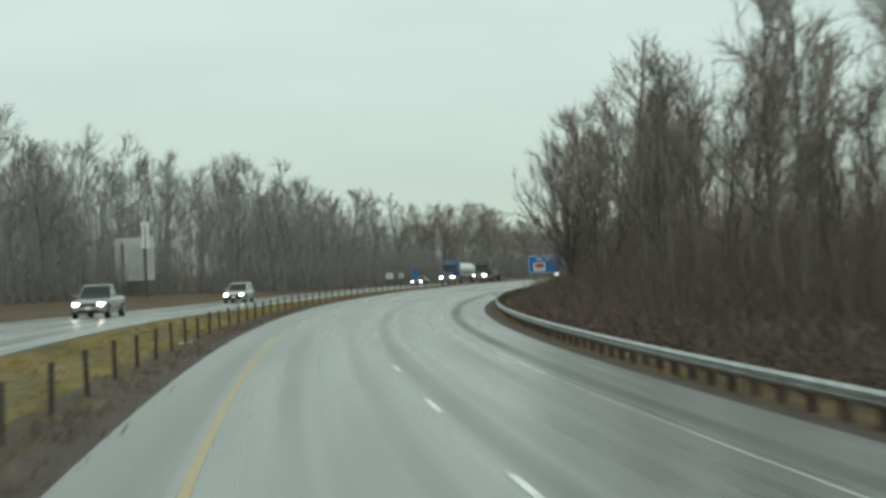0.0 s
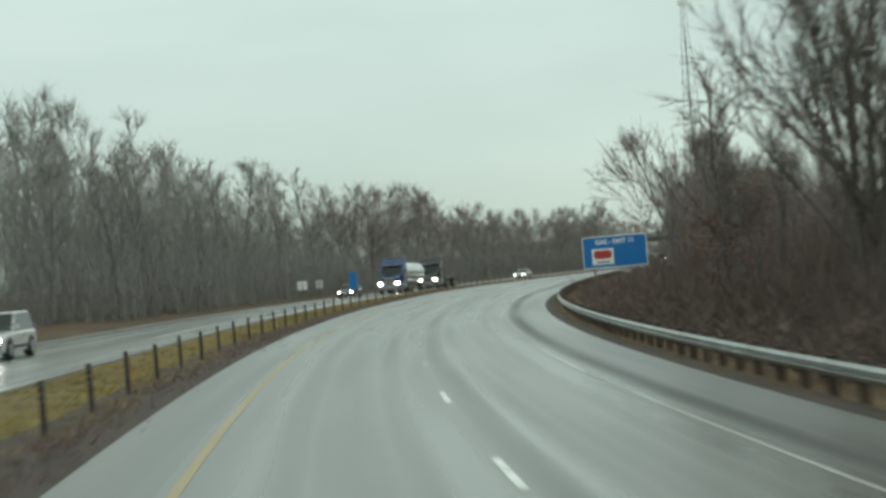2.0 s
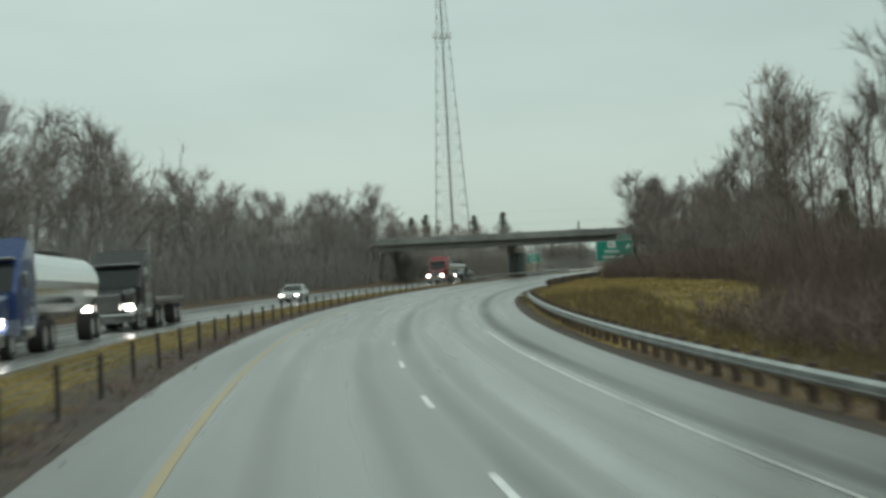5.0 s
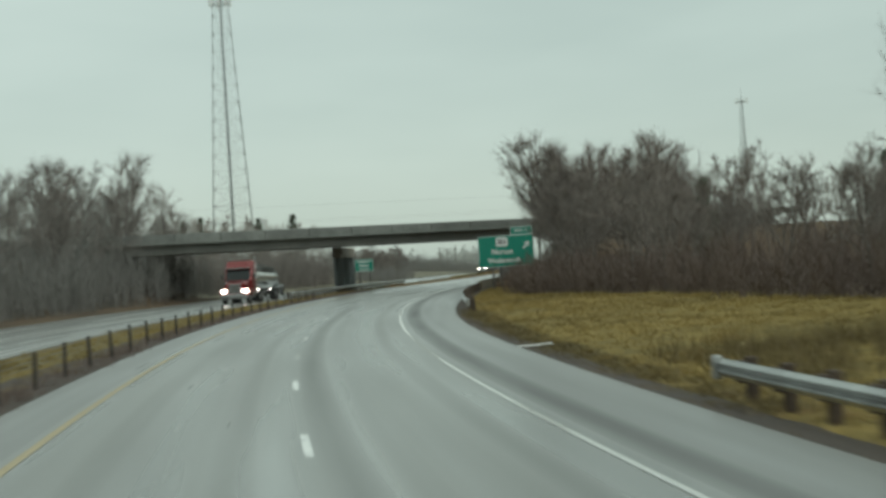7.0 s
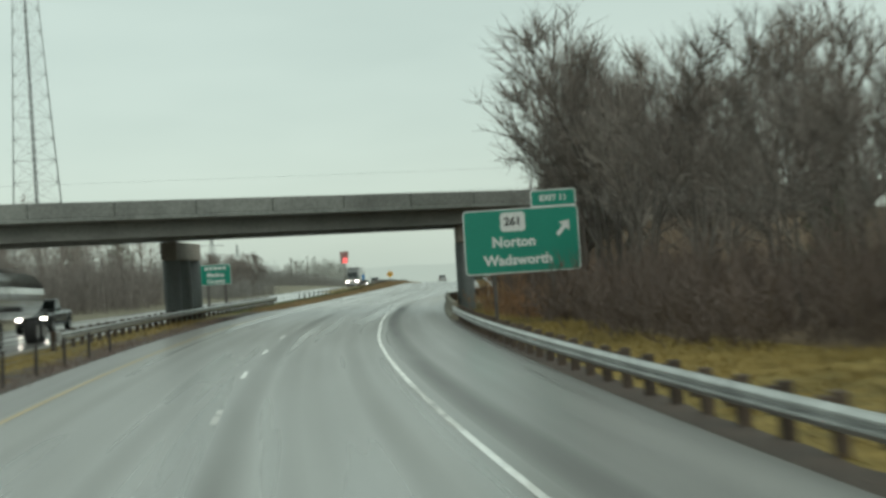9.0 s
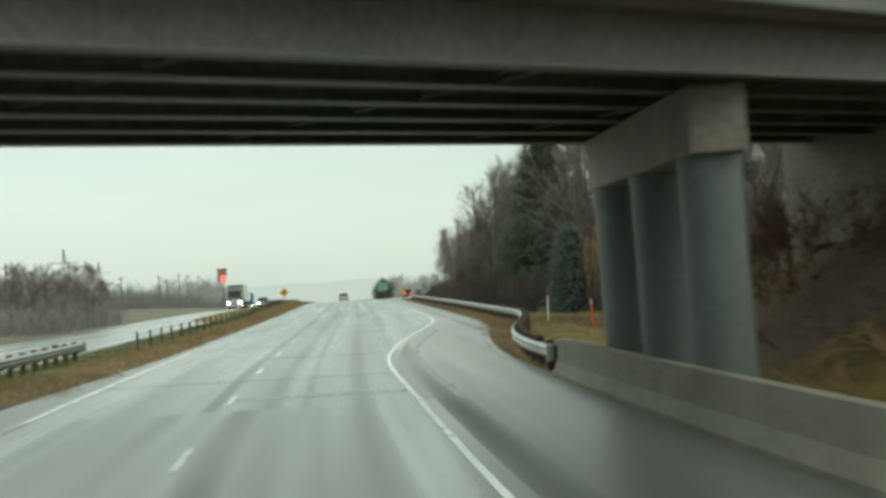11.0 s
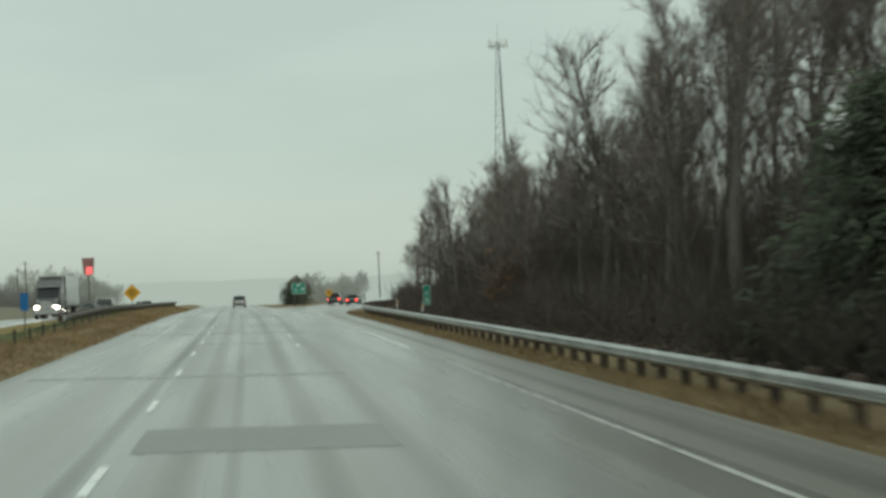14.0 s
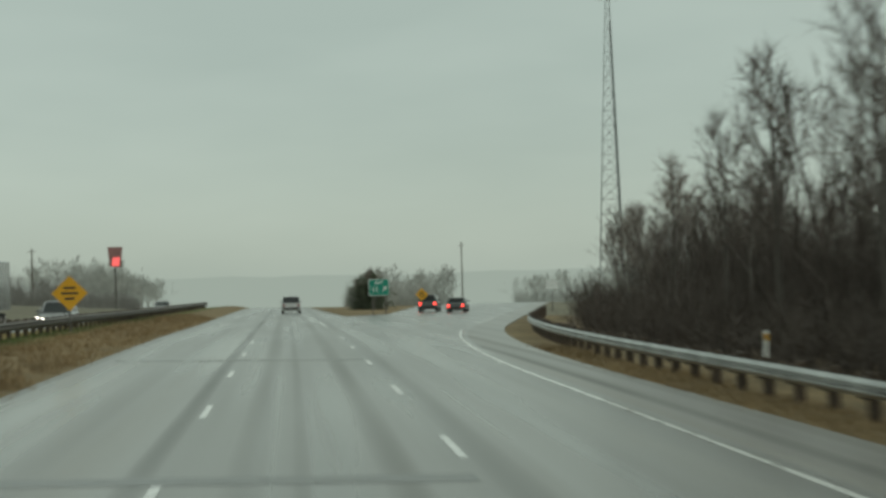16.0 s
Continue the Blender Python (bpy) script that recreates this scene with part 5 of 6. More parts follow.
def shrub_base(seed, stems, height, leaves):
    """A rounded clump: stems fan out of one root and end in sprays of fine twigs."""
    rng = random.Random(seed)
    acc = [[], []]
    for _ in range(stems):
        root = Vector((rng.gauss(0, 0.9), rng.gauss(0, 0.6), -0.2))
        d = tilted(rng, Vector((0, 0, 1)), abs(rng.gauss(0, 0.5)))
        h = height * rng.uniform(0.4, 0.95) * (1 - 0.25 * (1 - d.z))
        pts = bent(rng, root, d, h, 3, 0.16, 0.0)
        blade(acc, pts[0], (pts[2] - pts[0]).normalized(), h * 0.9, 0.02, rng)
        for _ in range(15):
            g = rng.uniform(0.5, 2.98)
            i = int(g)
            q = pts[i].lerp(pts[i + 1], g - i)
            way_out = (tilted(rng, d, rng.uniform(0.2, 1.3)) + Vector((0, 0, 0.25))).normalized()
            blade(acc, q, way_out, rng.uniform(0.35, 1.0), 0.016, rng)
    for _ in range(leaves):
        q = Vector((rng.gauss(0, 1.1), rng.gauss(0, 0.8), rng.uniform(0.0, height * 0.55)))
        a = Vector((rng.gauss(0, 1), rng.gauss(0, 1), rng.gauss(0, 1))).normalized() * rng.uniform(0.05, 0.11)
        b = a.orthogonal().normalized() * rng.uniform(0.03, 0.07)
        n = len(acc[0])
        acc[0].extend((q - a, q + b, q + a))
        acc[1].append((n, n + 1, n + 2))
    return np.array([tuple(v) for v in acc[0]]), np.array(acc[1])


THICK = [thicket_base(k, 30, 3.0, 30) for k in (1, 2, 3)]
THICK_FAR = [thicket_base(k, 34, 3.0, 0, True) for k in (11, 12, 13)]
SHRUB = [shrub_base(k, 34, 3.0, 50) for k in (41, 42, 43, 44)]


def brush(seed, s0, s1, rows, step, height, label, material=M_BRUSH, bases=None, skip=None):
    rng = random.Random(seed)
    spots = []
    for u0 in rows:
        s = s0
        while s < s1:
            u = (u0(s) if callable(u0) else u0) + rng.uniform(-0.8, 0.8)
            if not (skip and skip(s, u)):
                spots.append((ground_at(s, u), -heading(s) + math.pi / 2 + rng.uniform(-0.5, 0.5), rng.uniform(0.85, 1.25), height(s, u) / 3.0 * rng.uniform(0.7, 1.15)))
            s += step * rng.uniform(0.8, 1.2)
    scatter("undergrowth", bases or THICK, spots, material, label, "undergrowth")


brush(1, 12, 215, (lambda s: 10.4, lambda s: 12.5, lambda s: 15), 2.9, lambda s, u: 2.0 + 0.55 * (u - 10), "reddish-brown tangled brush behind the guardrail", bases=SHRUB)
brush(2, 8, 290, (lambda s: 18 + 3.0 * ease(s, 200, 250), 22.5, 28), 3.4, lambda s, u: 8.0 - 1.5 * ease(s, 135, 165), "tall leafless undergrowth in the roadside woods", M_BRUSH, THICK_FAR)
brush(3, 300, 436, (lambda s: field_edge(s) + 1, lambda s: field_edge(s) + 4, lambda s: field_edge(s) + 9), 3.2, lambda s, u: 3.6 + 1.2 * noise.noise(Vector((s * 0.11, u * 0.1, 2))), "brown brush along the back of the field", bases=SHRUB)
brush(21, 214, 268, (lambda s: 14.5, lambda s: 17.5), 3.0, lambda s, u: 2.6, "brown brush between the guardrail and the field", bases=SHRUB)
brush(4, 462, 565, (lambda s: 15.2 + ramp_off(s), lambda s: 17.8 + ramp_off(s)), 3.2, lambda s, u: 3.2, "brown brush past the bridge", M_BRUSH_SHADE, SHRUB, skip=lambda s, u: 476 < s < 523)
brush(24, 565, 700, (lambda s: 15.2 + ramp_off(s), lambda s: 17.8 + ramp_off(s)), 3.2, lambda s, u: 3.2, "dark brown brush past the bridge", M_BRUSH_SHADE, SHRUB, skip=lambda s, u: 476 < s < 523)
brush(5, 462, 565, (lambda s: 20 + ramp_off(s), lambda s: 24.5 + ramp_off(s), lambda s: 30 + ramp_off(s)), 3.0, lambda s, u: 9.0 - 2.5 * ease(s, 610, 660), "tall brown undergrowth in the woods past the bridge", M_BRUSH, THICK_FAR, skip=lambda s, u: 476 < s < 508 and u < 22)
brush(25, 565, 720, (lambda s: 20 + ramp_off(s), lambda s: 24.5 + ramp_off(s), lambda s: 30 + ramp_off(s)), 3.0, lambda s, u: 9.0 - 2.5 * ease(s, 610, 660), "tall dark undergrowth in the woods past the bridge", M_BRUSH_SHADE, THICK_FAR, skip=lambda s, u: 476 < s < 508 and u < 22)
brush(6, 5, 440, (far_side,), 2.6, lambda s, u: 6.5 + 2.0 * noise.noise(Vector((s * 0.06, 1, 0))), "close grey-brown saplings across the road", M_MIST_TWIG, THICK_FAR)
brush(16, 5, 440, (lambda s: far_side(s) - 3.0, lambda s: far_side(s) - 7), 2.8, lambda s, u: 12.5 - 5.5 * ease(s, 230, 300), "tall grey undergrowth across the road", M_MIST_TWIG, THICK_FAR)
brush(7, 690, 1100, (-46, -66), 4, lambda s, u: 5.5 + 2.5 * noise.noise(Vector((s * 0.03, 0, 9))), "grey scrub along the far fields", M_MIST_TWIG, THICK_FAR)
brush(8, 720, 960, (lambda s: 26 + (s - 700) * 0.22, lambda s: 36 + (s - 700) * 0.2), 4.5, lambda s, u: 4.4, "low scrub beyond the exit ramp, paled for haze", M_HAZE_TWIG, THICK_FAR)
brush(17, 820, 1000, (lambda s: 15 + (s - 820) * 0.02, 24), 4.2, lambda s, u: 5.0, "hedge of far leafless scrub along the road, paled for haze", M_HAZE_TWIG, THICK_FAR)
brush(18, 540, 584, (-23, -26), 3.0, lambda s, u: 3.2, "grey scrub under the small trees across the road", M_MIST_TWIG, THICK_FAR)
brush(19, 760, 960, (56, 74), 5.0, lambda s, u: 4.6, "scrub under the far trees beyond the exit ramp, paled for haze", M_HAZE_TWIG, THICK_FAR)
brush(9, 448, 520, (-25, -28, -32), 3.0, lambda s, u: 6.0, "scrub across the road past the bridge", M_MID_TWIG, THICK_FAR)
brush(10, 418, 440, (11.2, 12.6, 14.2, 16, 18.5), 1.8, lambda s, u: 2.1, "rusty brown brush on the bridge slope", M_RUST_BRUSH, SHRUB)
brush(20, 424, 447, (12.2, 14, 16, 18), 2.2, lambda s, u: 1.2, "dull brown brush low on the bridge slope", M_BRUSH, SHRUB)
brush(11, 455, 464, (13, 16, 19), 3.0, lambda s, u: 2.0, "rusty brown brush behind the bridge", M_DEAD_LEAF)


def needle_base(seed, height, radius, levels, droop, full=1.0, bare=0.05):
    """Trunk and needle sprays of a conifer; full above 1 gives a broad, blunt, ragged crown."""
    rng = random.Random(seed)
    wood, tri_v, tri_f = [[], []], [], []
    tube(wood, [Vector((0, 0, -0.3)), Vector((0.05, 0, height * 0.5)), Vector((0, 0, height))], [height * 0.017, height * 0.011, 0.02], 7)
    for k in range(levels):
        for b in range(int(13 - 6 * k / levels)):
            f = min(0.985, max(0.0, (k + rng.uniform(-0.4, 1.4)) / levels))
            a = rng.uniform(0, 2 * math.pi)
            ragged = 1 + 0.26 * noise.noise(Vector((math.cos(a) * 1.6, math.sin(a) * 1.6, f * height * 0.35 + seed)))
            R = radius * min(1.0, (1 - f) * full) ** 0.75 * ragged * rng.uniform(0.72, 1.1) + 0.2
            d = Vector((math.cos(a), math.sin(a), -droop + rng.gauss(0, 0.16) + 0.6 * f * f))
            pts = bent(rng, Vector((0, 0, height * (bare + (0.98 - bare) * f))), d, R, 4, 0.1, 0.03)
            tube(wood, [pts[0], pts[2], pts[4]], [0.035, 0.02, 0.008], 3)
            for q in range(4):
                for _ in range(13):
                    p = pts[q].lerp(pts[q + 1], rng.random()) + Vector((rng.gauss(0, 0.2), rng.gauss(0, 0.2), rng.gauss(0, 0.24)))
                    dd = ((pts[q + 1] - pts[q]).normalized() + Vector((rng.gauss(0, 0.65), rng.gauss(0, 0.65), rng.gauss(-0.2, 0.5)))).normalized()
                    L = rng.uniform(0.2, 0.5) * (0.6 + radius * 0.11)
                    w = dd.orthogonal().normalized() * L * 0.17
                    n = len(tri_v)
                    tri_v.extend((p + w, p - w, p + dd * L + Vector((0, 0, -0.1))))
                    tri_f.append((n, n + 1, n + 2))
    return wood, (tri_v, tri_f)


def conifer(s, u, height, radius, levels, droop, seed, material, label, full=1.0, bare=0.05):
    w, nd = needle_base(seed, height, radius, levels, droop, full, bare)
    t = thing("conifer_tree", Matrix.Translation(ground_at(s, u)), label, "tree")
    part("trunk", link_mesh("trunk", w[0], w[1], M_BARK, True), None, t)
    part("crown", link_mesh("crown", nd[0], nd[1], material), None, t)


conifer(554.5, 20.2, 15.0, 4.4, 80, 0.1, 1, M_NEEDLE, "tall dark green pine among leafless trees", 1.75)
conifer(548.5, 21.5, 10.2, 4.4, 46, 0.15, 2, M_NEEDLE, "dark green pine among leafless trees", 2.2)
conifer(561, 18.2, 7.5, 3.6, 34, 0.15, 9, M_NEEDLE, "low dark green pine under the tall one", 1.5)
conifer(519.5, 16.8, 5.4, 2.1, 26, 0.2, 3, M_NEEDLE_BLUE, "small blue-grey spruce behind the guardrail")
conifer(481.5, 15.6, 4.7, 2.2, 30, 0.25, 4, M_NEEDLE_BLUE, "blue-grey spruce beside the bridge slope")
conifer(489, 19.8, 14.5, 2.1, 10, -0.1, 5, M_NEEDLE, "open-crowned pine with a bare trunk near the bridge slope", 2.6, 0.45)
conifer(392, 40, 9.0, 3.0, 20, 0.1, 6, M_NEEDLE, "dark green pine behind the field")
conifer(436, 30, 10.5, 2.6, 20, 0.1, 7, M_NEEDLE, "dark evergreen beyond the bridge embankment")
conifer(778, 11.2, 4.2, 2.4, 20, 0.1, 8, M_NEEDLE, "dark round evergreen behind the gore sign", 2.2)
for k, (s, u, h) in enumerate(((673, -95, 15.8), (674, -90.6, 16.4), (678, -75.9, 15.4), (680, -66.8, 16.0))):
    conifer(s, u, h, 4.6, 18, 0.1, 20 + k, M_NEEDLE, "dark evergreen far off beside the lattice tower")


def willow(s, u, height):
    rng = random.Random(5)
    wood, hang = [[], []], [[], []]
    tube(wood, bent(rng, Vector((0, 0, -0.3)), Vector((0, 0, 1)), height * 0.4, 5, 0.05, 0), [0.28, 0.24, 0.2, 0.17, 0.14, 0.1], 8)
    for _ in range(40):
        a, lean = rng.uniform(0, 6.28), rng.uniform(0.05, 0.8)
        d = Vector((math.cos(a) * math.sin(lean), math.sin(a) * math.sin(lean), math.cos(lean)))
        lp = bent(rng, Vector((0, 0, height * rng.uniform(0.08, 0.38))), d, height * rng.uniform(0.42, 0.6), 5, 0.12, 0.0)
        tube(wood, lp, [0.07, 0.055, 0.04, 0.028, 0.018, 0.01], 4)
        for _ in range(84):
            g = rng.uniform(1.0, 4.99)
            i = int(g)
            p = lp[i].lerp(lp[i + 1], g - i)
            out = Vector((p.x, p.y, 0)) * 0.1 + Vector((rng.gauss(0, 0.45), rng.gauss(0, 0.45), rng.uniform(0.1, 0.7)))
            L = min(rng.uniform(0.6, 3.2), max(0.4, p.z - 0.3))
            tube(hang, [p, p + out * 0.8 + Vector((0, 0, 0.08)), p + out * 1.2 - Vector((0, 0, L * 0.5)), p + out * 1.4 - Vector((0, 0, L))], [0.013, 0.013, 0.011, 0.007], 3)
    t = thing("willow_tree", Matrix.Translation(ground_at(s, u)), "golden leafless weeping willow behind the guardrail", "tree")
    part("trunk", link_mesh("trunk", wood[0], wood[1], M_BARK, True), None, t)
    part("crown", link_mesh("crown", hang[0], hang[1], M_WILLOW, True), None, t)


willow(499, 18.2, 7.3)


def leaf_tree(s, u, height, label):
    """A tree that keeps rusty dead leaves."""
    rng = random.Random(int(s))
    w, c = bare_tree_meshes(int(s), height=height, limbs=12, branches=5, twigs=10, low=0.15, spread=0.5)
    v, f = [], []
    for q in c[0][::5]:
        for _ in range(2):
            p = q + Vector((rng.gauss(0, 0.15), rng.gauss(0, 0.15), rng.gauss(0, 0.15)))
            a = Vector((rng.gauss(0, 1), rng.gauss(0, 1), rng.gauss(0, 1))).normalized() * 0.11
            b = a.orthogonal().normalized() * 0.07
            n = len(v)
            v.extend((p - a, p + b, p + a, p - b))
            f.append((n, n + 1, n + 2, n + 3))
    t = thing("leafy_oak", Matrix.Translation(ground_at(s, u)), label, "tree")
    part("trunk", link_mesh("trunk", w[0], w[1], M_BARK, True), None, t)
    part("crown", link_mesh("crown", c[0], c[1], M_TWIG, True), None, t)
    part("leaves", link_mesh("leaves", v, f, M_DEAD_LEAF), None, t, "rusty brown dead leaves")


leaf_tree(151, 13.6, 6.0, "young oak holding rusty dead leaves")
leaf_tree(479, 17.0, 4.6, "young oak with rusty leaves by the bridge slope")
leaf_tree(604, 16.0, 3.0, "low oak with rusty leaves in the brush")


def tuft_base(seed, blades, height, spread):
    rng = random.Random(seed)
    v, f = [], []
    for _ in range(blades):
        p = Vector((rng.gauss(0, spread), rng.gauss(0, spread), -0.03))
        a = rng.uniform(0, 6.28)
        w = Vector((math.cos(a), math.sin(a), 0)) * 0.012
        tip = p + Vector((rng.gauss(0, 0.4), rng.gauss(0, 0.4), 1)).normalized() * height * rng.uniform(0.5, 1.1)
        n = len(v)
        v.extend((p - w, p + w, tip))
        f.append((n, n + 1, n + 2))
    return np.array([tuple(q) for q in v]), np.array(f)


TUFTS = [tuft_base(k, 12, 0.4, 0.13) for k in range(5)]


def grass(name, seed, n, s0, s1, ua, ub, hmin, hmax, material, label):
    rng = random.Random(seed)
    spots = []
    for _ in range(n):
        s = rng.uniform(s0, s1)
        a, b = (ua(s) if callable(ua) else ua), (ub(s) if callable(ub) else ub)
        u = a + (b - a) * rng.random()
        k = rng.uniform(hmin, hmax) / 0.4 * (0.7 + 0.6 * max(0, noise.noise(Vector((s * 0.12, u * 0.3, seed)))))
        spots.append((ground_at(s, u), rng.uniform(0, 6.28), 1.3, k))
    scatter(name, TUFTS, spots, material, label, "grass")


grass("median_grass", 1, 5200, 10, 440, -9.4, -6.0, 0.12, 0.35, M_GRASS, "yellow-olive winter grass in the median")
grass("median_grass", 2, 3600, 455, 720, -7.0, -4.4, 0.2, 0.55, M_GRASS_TAN, "tall tan dead grass along the median edge")
grass("median_grass", 3, 1600, 455, 720, -9.2, -6.6, 0.12, 0.3, M_GREEN_GRASS, "short green grass in the median")
grass("verge_grass", 4, 4200, 458, 650, lambda s: pave_right(s) + 0.1, lambda s: pave_right(s) + 1.8, 0.12, 0.35, M_GRASS_TAN, "tan dead grass under the guardrail")
grass("verge_grass", 9, 2200, 470, 522, lambda s: pave_right(s) + 1.5, lambda s: 18.0, 0.1, 0.3, M_GRASS, "short yellow-olive grass under the willow")
grass("field_grass", 5, 9000, 250, 432, lambda s: pave_right(s) + 1.0, lambda s: field_edge(s) + 1, 0.15, 0.4, M_GRASS, "yellow-olive winter grass of the field")
grass("field_grass", 6, 1500, 216, 312, 8.4, 15, 0.5, 1.5, M_WEED, "tall brown weeds at the corner of the field")
grass("verge_grass", 10, 1300, 296, 358, lambda s: pave_right(s) + 0.35, lambda s: pave_right(s) + 1.6, 0.12, 0.3, M_WEED, "trampled olive weeds at the edge of the field")
grass("verge_grass", 7, 2500, 10, 300, 6.6, 9.5, 0.1, 0.3, M_GRASS_TAN, "sparse dead grass behind the guardrail")
grass("median_weeds", 8, 2200, 10, 440, -6.2, -5.3, 0.15, 0.5, M_BRUSH, "dark dead weeds along the gravel verge")


# ---- vehicles ----
def wheel(parent, x, y, r, w):
    bm = bmesh.new()
    rod(bm, (x - w / 2, y, r), (x + w / 2, y, r), r, r, 18)
    tyre = part("wheel", bm, M_TYRE, parent)
    bm = bmesh.new()
    rod(bm, (x - w / 2 - 0.012, y, r), (x + w / 2 + 0.012, y, r), r * 0.62, r * 0.62, 12)
    part("rim", bm, M_RIM, tyre)


def arch(parent, x, y, r, sx):
    """A dark wheel opening, a half disc just proud of the body's side."""
    bm = bmesh.new()
    rim = [(y + 1.2 * r * math.cos(a), r + 1.2 * r * math.sin(a)) for a in [math.radians(-25 + 23 * k) for k in range(11)]]
    for xx in (x, x - sx * 0.05):
        bm.faces.new([bm.verts.new((xx, p, q)) for p, q in rim])
    bmesh.ops.bridge_loops(bm, edges=bm.edges[:])
    part("wheel_arch", bm, M_DARK, parent)


def loft(rings):
    """A closed skin over rings of equal length."""
    bm = bmesh.new()
    rows = [[bm.verts.new(p) for p in r] for r in rings]
    n = len(rows[0])
    for a, b in zip(rows, rows[1:]):
        for i in range(n):
            j = (i + 1) % n
            bm.faces.new((a[i], a[j], b[j], b[i]))
    bm.faces.new(rows[0][::-1]), bm.faces.new(rows[-1])
    return bm


def cross(y, w, z0, z1, tuck=0.08, r=0.09):
    """A rounded cross-section at y."""
    return [(-w + tuck, y, z0), (w - tuck, y, z0), (w, y, z0 + 0.16), (w, y, z1 - r * 1.6), (w - r, y, z1 - r * 0.2), (w - 2.6 * r, y, z1), (-w + 2.6 * r, y, z1), (-w + r, y, z1 - r * 0.2), (-w, y, z1 - r * 1.6), (-w, y, z0 + 0.16)]


def car(m, paint, style, label, lit="front"):
    """A passenger vehicle, nose along +y. style: sedan, suv or pickup."""
    g = thing("car" if style != "pickup" else "pickup_truck", m, label, "car" if style != "pickup" else "pickup truck")
    L, w, hood, roof, z0 = dict(sedan=(4.6, 0.9, 0.92, 1.42, 0.2), suv=(4.7, 0.95, 1.08, 1.75, 0.26), pickup=(5.6, 0.98, 1.15, 1.85, 0.32))[style]
    y = L / 2
    body = part("body", loft([cross(-y, w * 0.92, z0 + 0.12, hood - 0.05), cross(-y + 0.12, w, z0, hood), cross(-0.2, w, z0, hood), cross(y * 0.35, w, z0, hood - 0.02), cross(y - 0.35, w * 0.97, z0, hood - 0.12), cross(y, w * 0.88, z0 + 0.08, hood - 0.28)]), PAINT[paint], g)
    cw = w - 0.06
    back, front = dict(sedan=(-y + 0.55, y * 0.33), suv=(-y + 0.08, y * 0.36), pickup=(-0.55, y * 0.38))[style]
    rear_in = 0.5 if style == "sedan" else 0.16
    glass = loft([[(-cw, back, hood - 0.06), (cw, back, hood - 0.06), (cw, front, hood - 0.06), (-cw, front, hood - 0.06)],
                  [(-cw + 0.04, back + rear_in * 0.3, hood + 0.15), (cw - 0.04, back + rear_in * 0.3, hood + 0.15), (cw - 0.04, front - 0.3, hood + 0.15), (-cw + 0.04, front - 0.3, hood + 0.15)],
                  [(-cw + 0.16, back + rear_in, roof - 0.05), (cw - 0.16, back + rear_in, roof - 0.05), (cw - 0.16, front - 0.85, roof - 0.05), (-cw + 0.16, front - 0.85, roof - 0.05)]])
    part("greenhouse", glass, M_GLASS, g, "dark wet glass")
    part("roof", loft([[(-cw + 0.13, back + rear_in - 0.05, roof - 0.07), (cw - 0.13, back + rear_in - 0.05, roof - 0.07), (cw - 0.13, front - 0.8, roof - 0.07), (-cw + 0.13, front - 0.8, roof - 0.07)],
                       [(-cw + 0.24, back + rear_in + 0.08, roof), (cw - 0.24, back + rear_in + 0.08, roof), (cw - 0.24, front - 0.95, roof), (-cw + 0.24, front - 0.95, roof)]]), PAINT[paint], g)
    for sx in (-1, 1):
        bm = bmesh.new()
        rod(bm, (sx * (cw - 0.01), front, hood - 0.05), (sx * (cw - 0.15), front - 0.85, roof - 0.05), 0.035, sides=4)
        part("pillar", bm, PAINT[paint], g)
        part("mirror", a_box(0.2, 0.12, 0.15, sx * (w + 0.1), front - 0.2, hood + 0.1, 0.03), PAINT[paint], g)
        r = 0.33 if style == "sedan" else 0.38
        for yy in (-y + 0.85, y - 0.85):
            arch(g, sx * (w + 0.006), yy, r, sx)
            wheel(g, sx * (w - 0.1), yy, r, 0.26)
        part("door_handle", a_box(0.03, 0.2, 0.04, sx * (w + 0.01), front - 1.25, hood - 0.2, 0.01), M_CHROME, g)
        part("sill_trim", a_box(0.03, L - 2.6, 0.12, sx * (w + 0.002), 0, z0 + 0.2, 0.01), M_DARK, g)
        part("wiper", a_box(0.55, 0.02, 0.02, sx * 0.35, front - 0.04, hood + 0.02), M_DARK, g)
        part("headlight", a_box(0.34, 0.1, 0.17, sx * (w - 0.3), y - 0.03, hood - 0.36, 0.03), M_HEADLIGHT if lit == "front" else M_CHROME, g, "lit headlamp" if lit == "front" else "headlamp")
        part("tail_light", a_box(0.22, 0.08, 0.26, sx * (w - 0.22), -y - 0.0, hood - 0.26, 0.03), M_TAIL if lit == "rear" else PAINT["red"], g, "red tail lamp")
    tall = 0.36 if style == "pickup" else 0.2
    grille = part("grille", a_box(1.05, 0.06, tall, 0, y + 0.005, hood - 0.32 - tall / 2, 0.02), M_DARK, g)
    part("grille_bar", a_box(1.1, 0.05, 0.07, 0, y + 0.03, hood - 0.32 - tall / 2, 0.015), M_CHROME, grille)
    part("number_plate", a_box(0.32, 0.02, 0.15, 0, y + 0.07, z0 + 0.26), M_WHITE_SIGN, g)
    part("air_intake", a_box(w * 1.2, 0.06, 0.1, 0, y + 0.03, z0 + 0.12, 0.02), M_DARK, g)
    part("bumper", a_box(w * 1.75, 0.16, 0.2, 0, y - 0.02, z0 + 0.24, 0.05), M_DARK if style == "suv" else PAINT[paint], g)
    part("rear_bumper", a_box(w * 1.75, 0.16, 0.2, 0, -y + 0.02, z0 + 0.26, 0.05), M_DARK, g)
    if lit == "rear":
        part("rear_window", a_box(cw * 1.5, 0.02, 0.3, 0, back + rear_in * 0.4 - 0.03, hood + 0.25), M_GLASS, g)
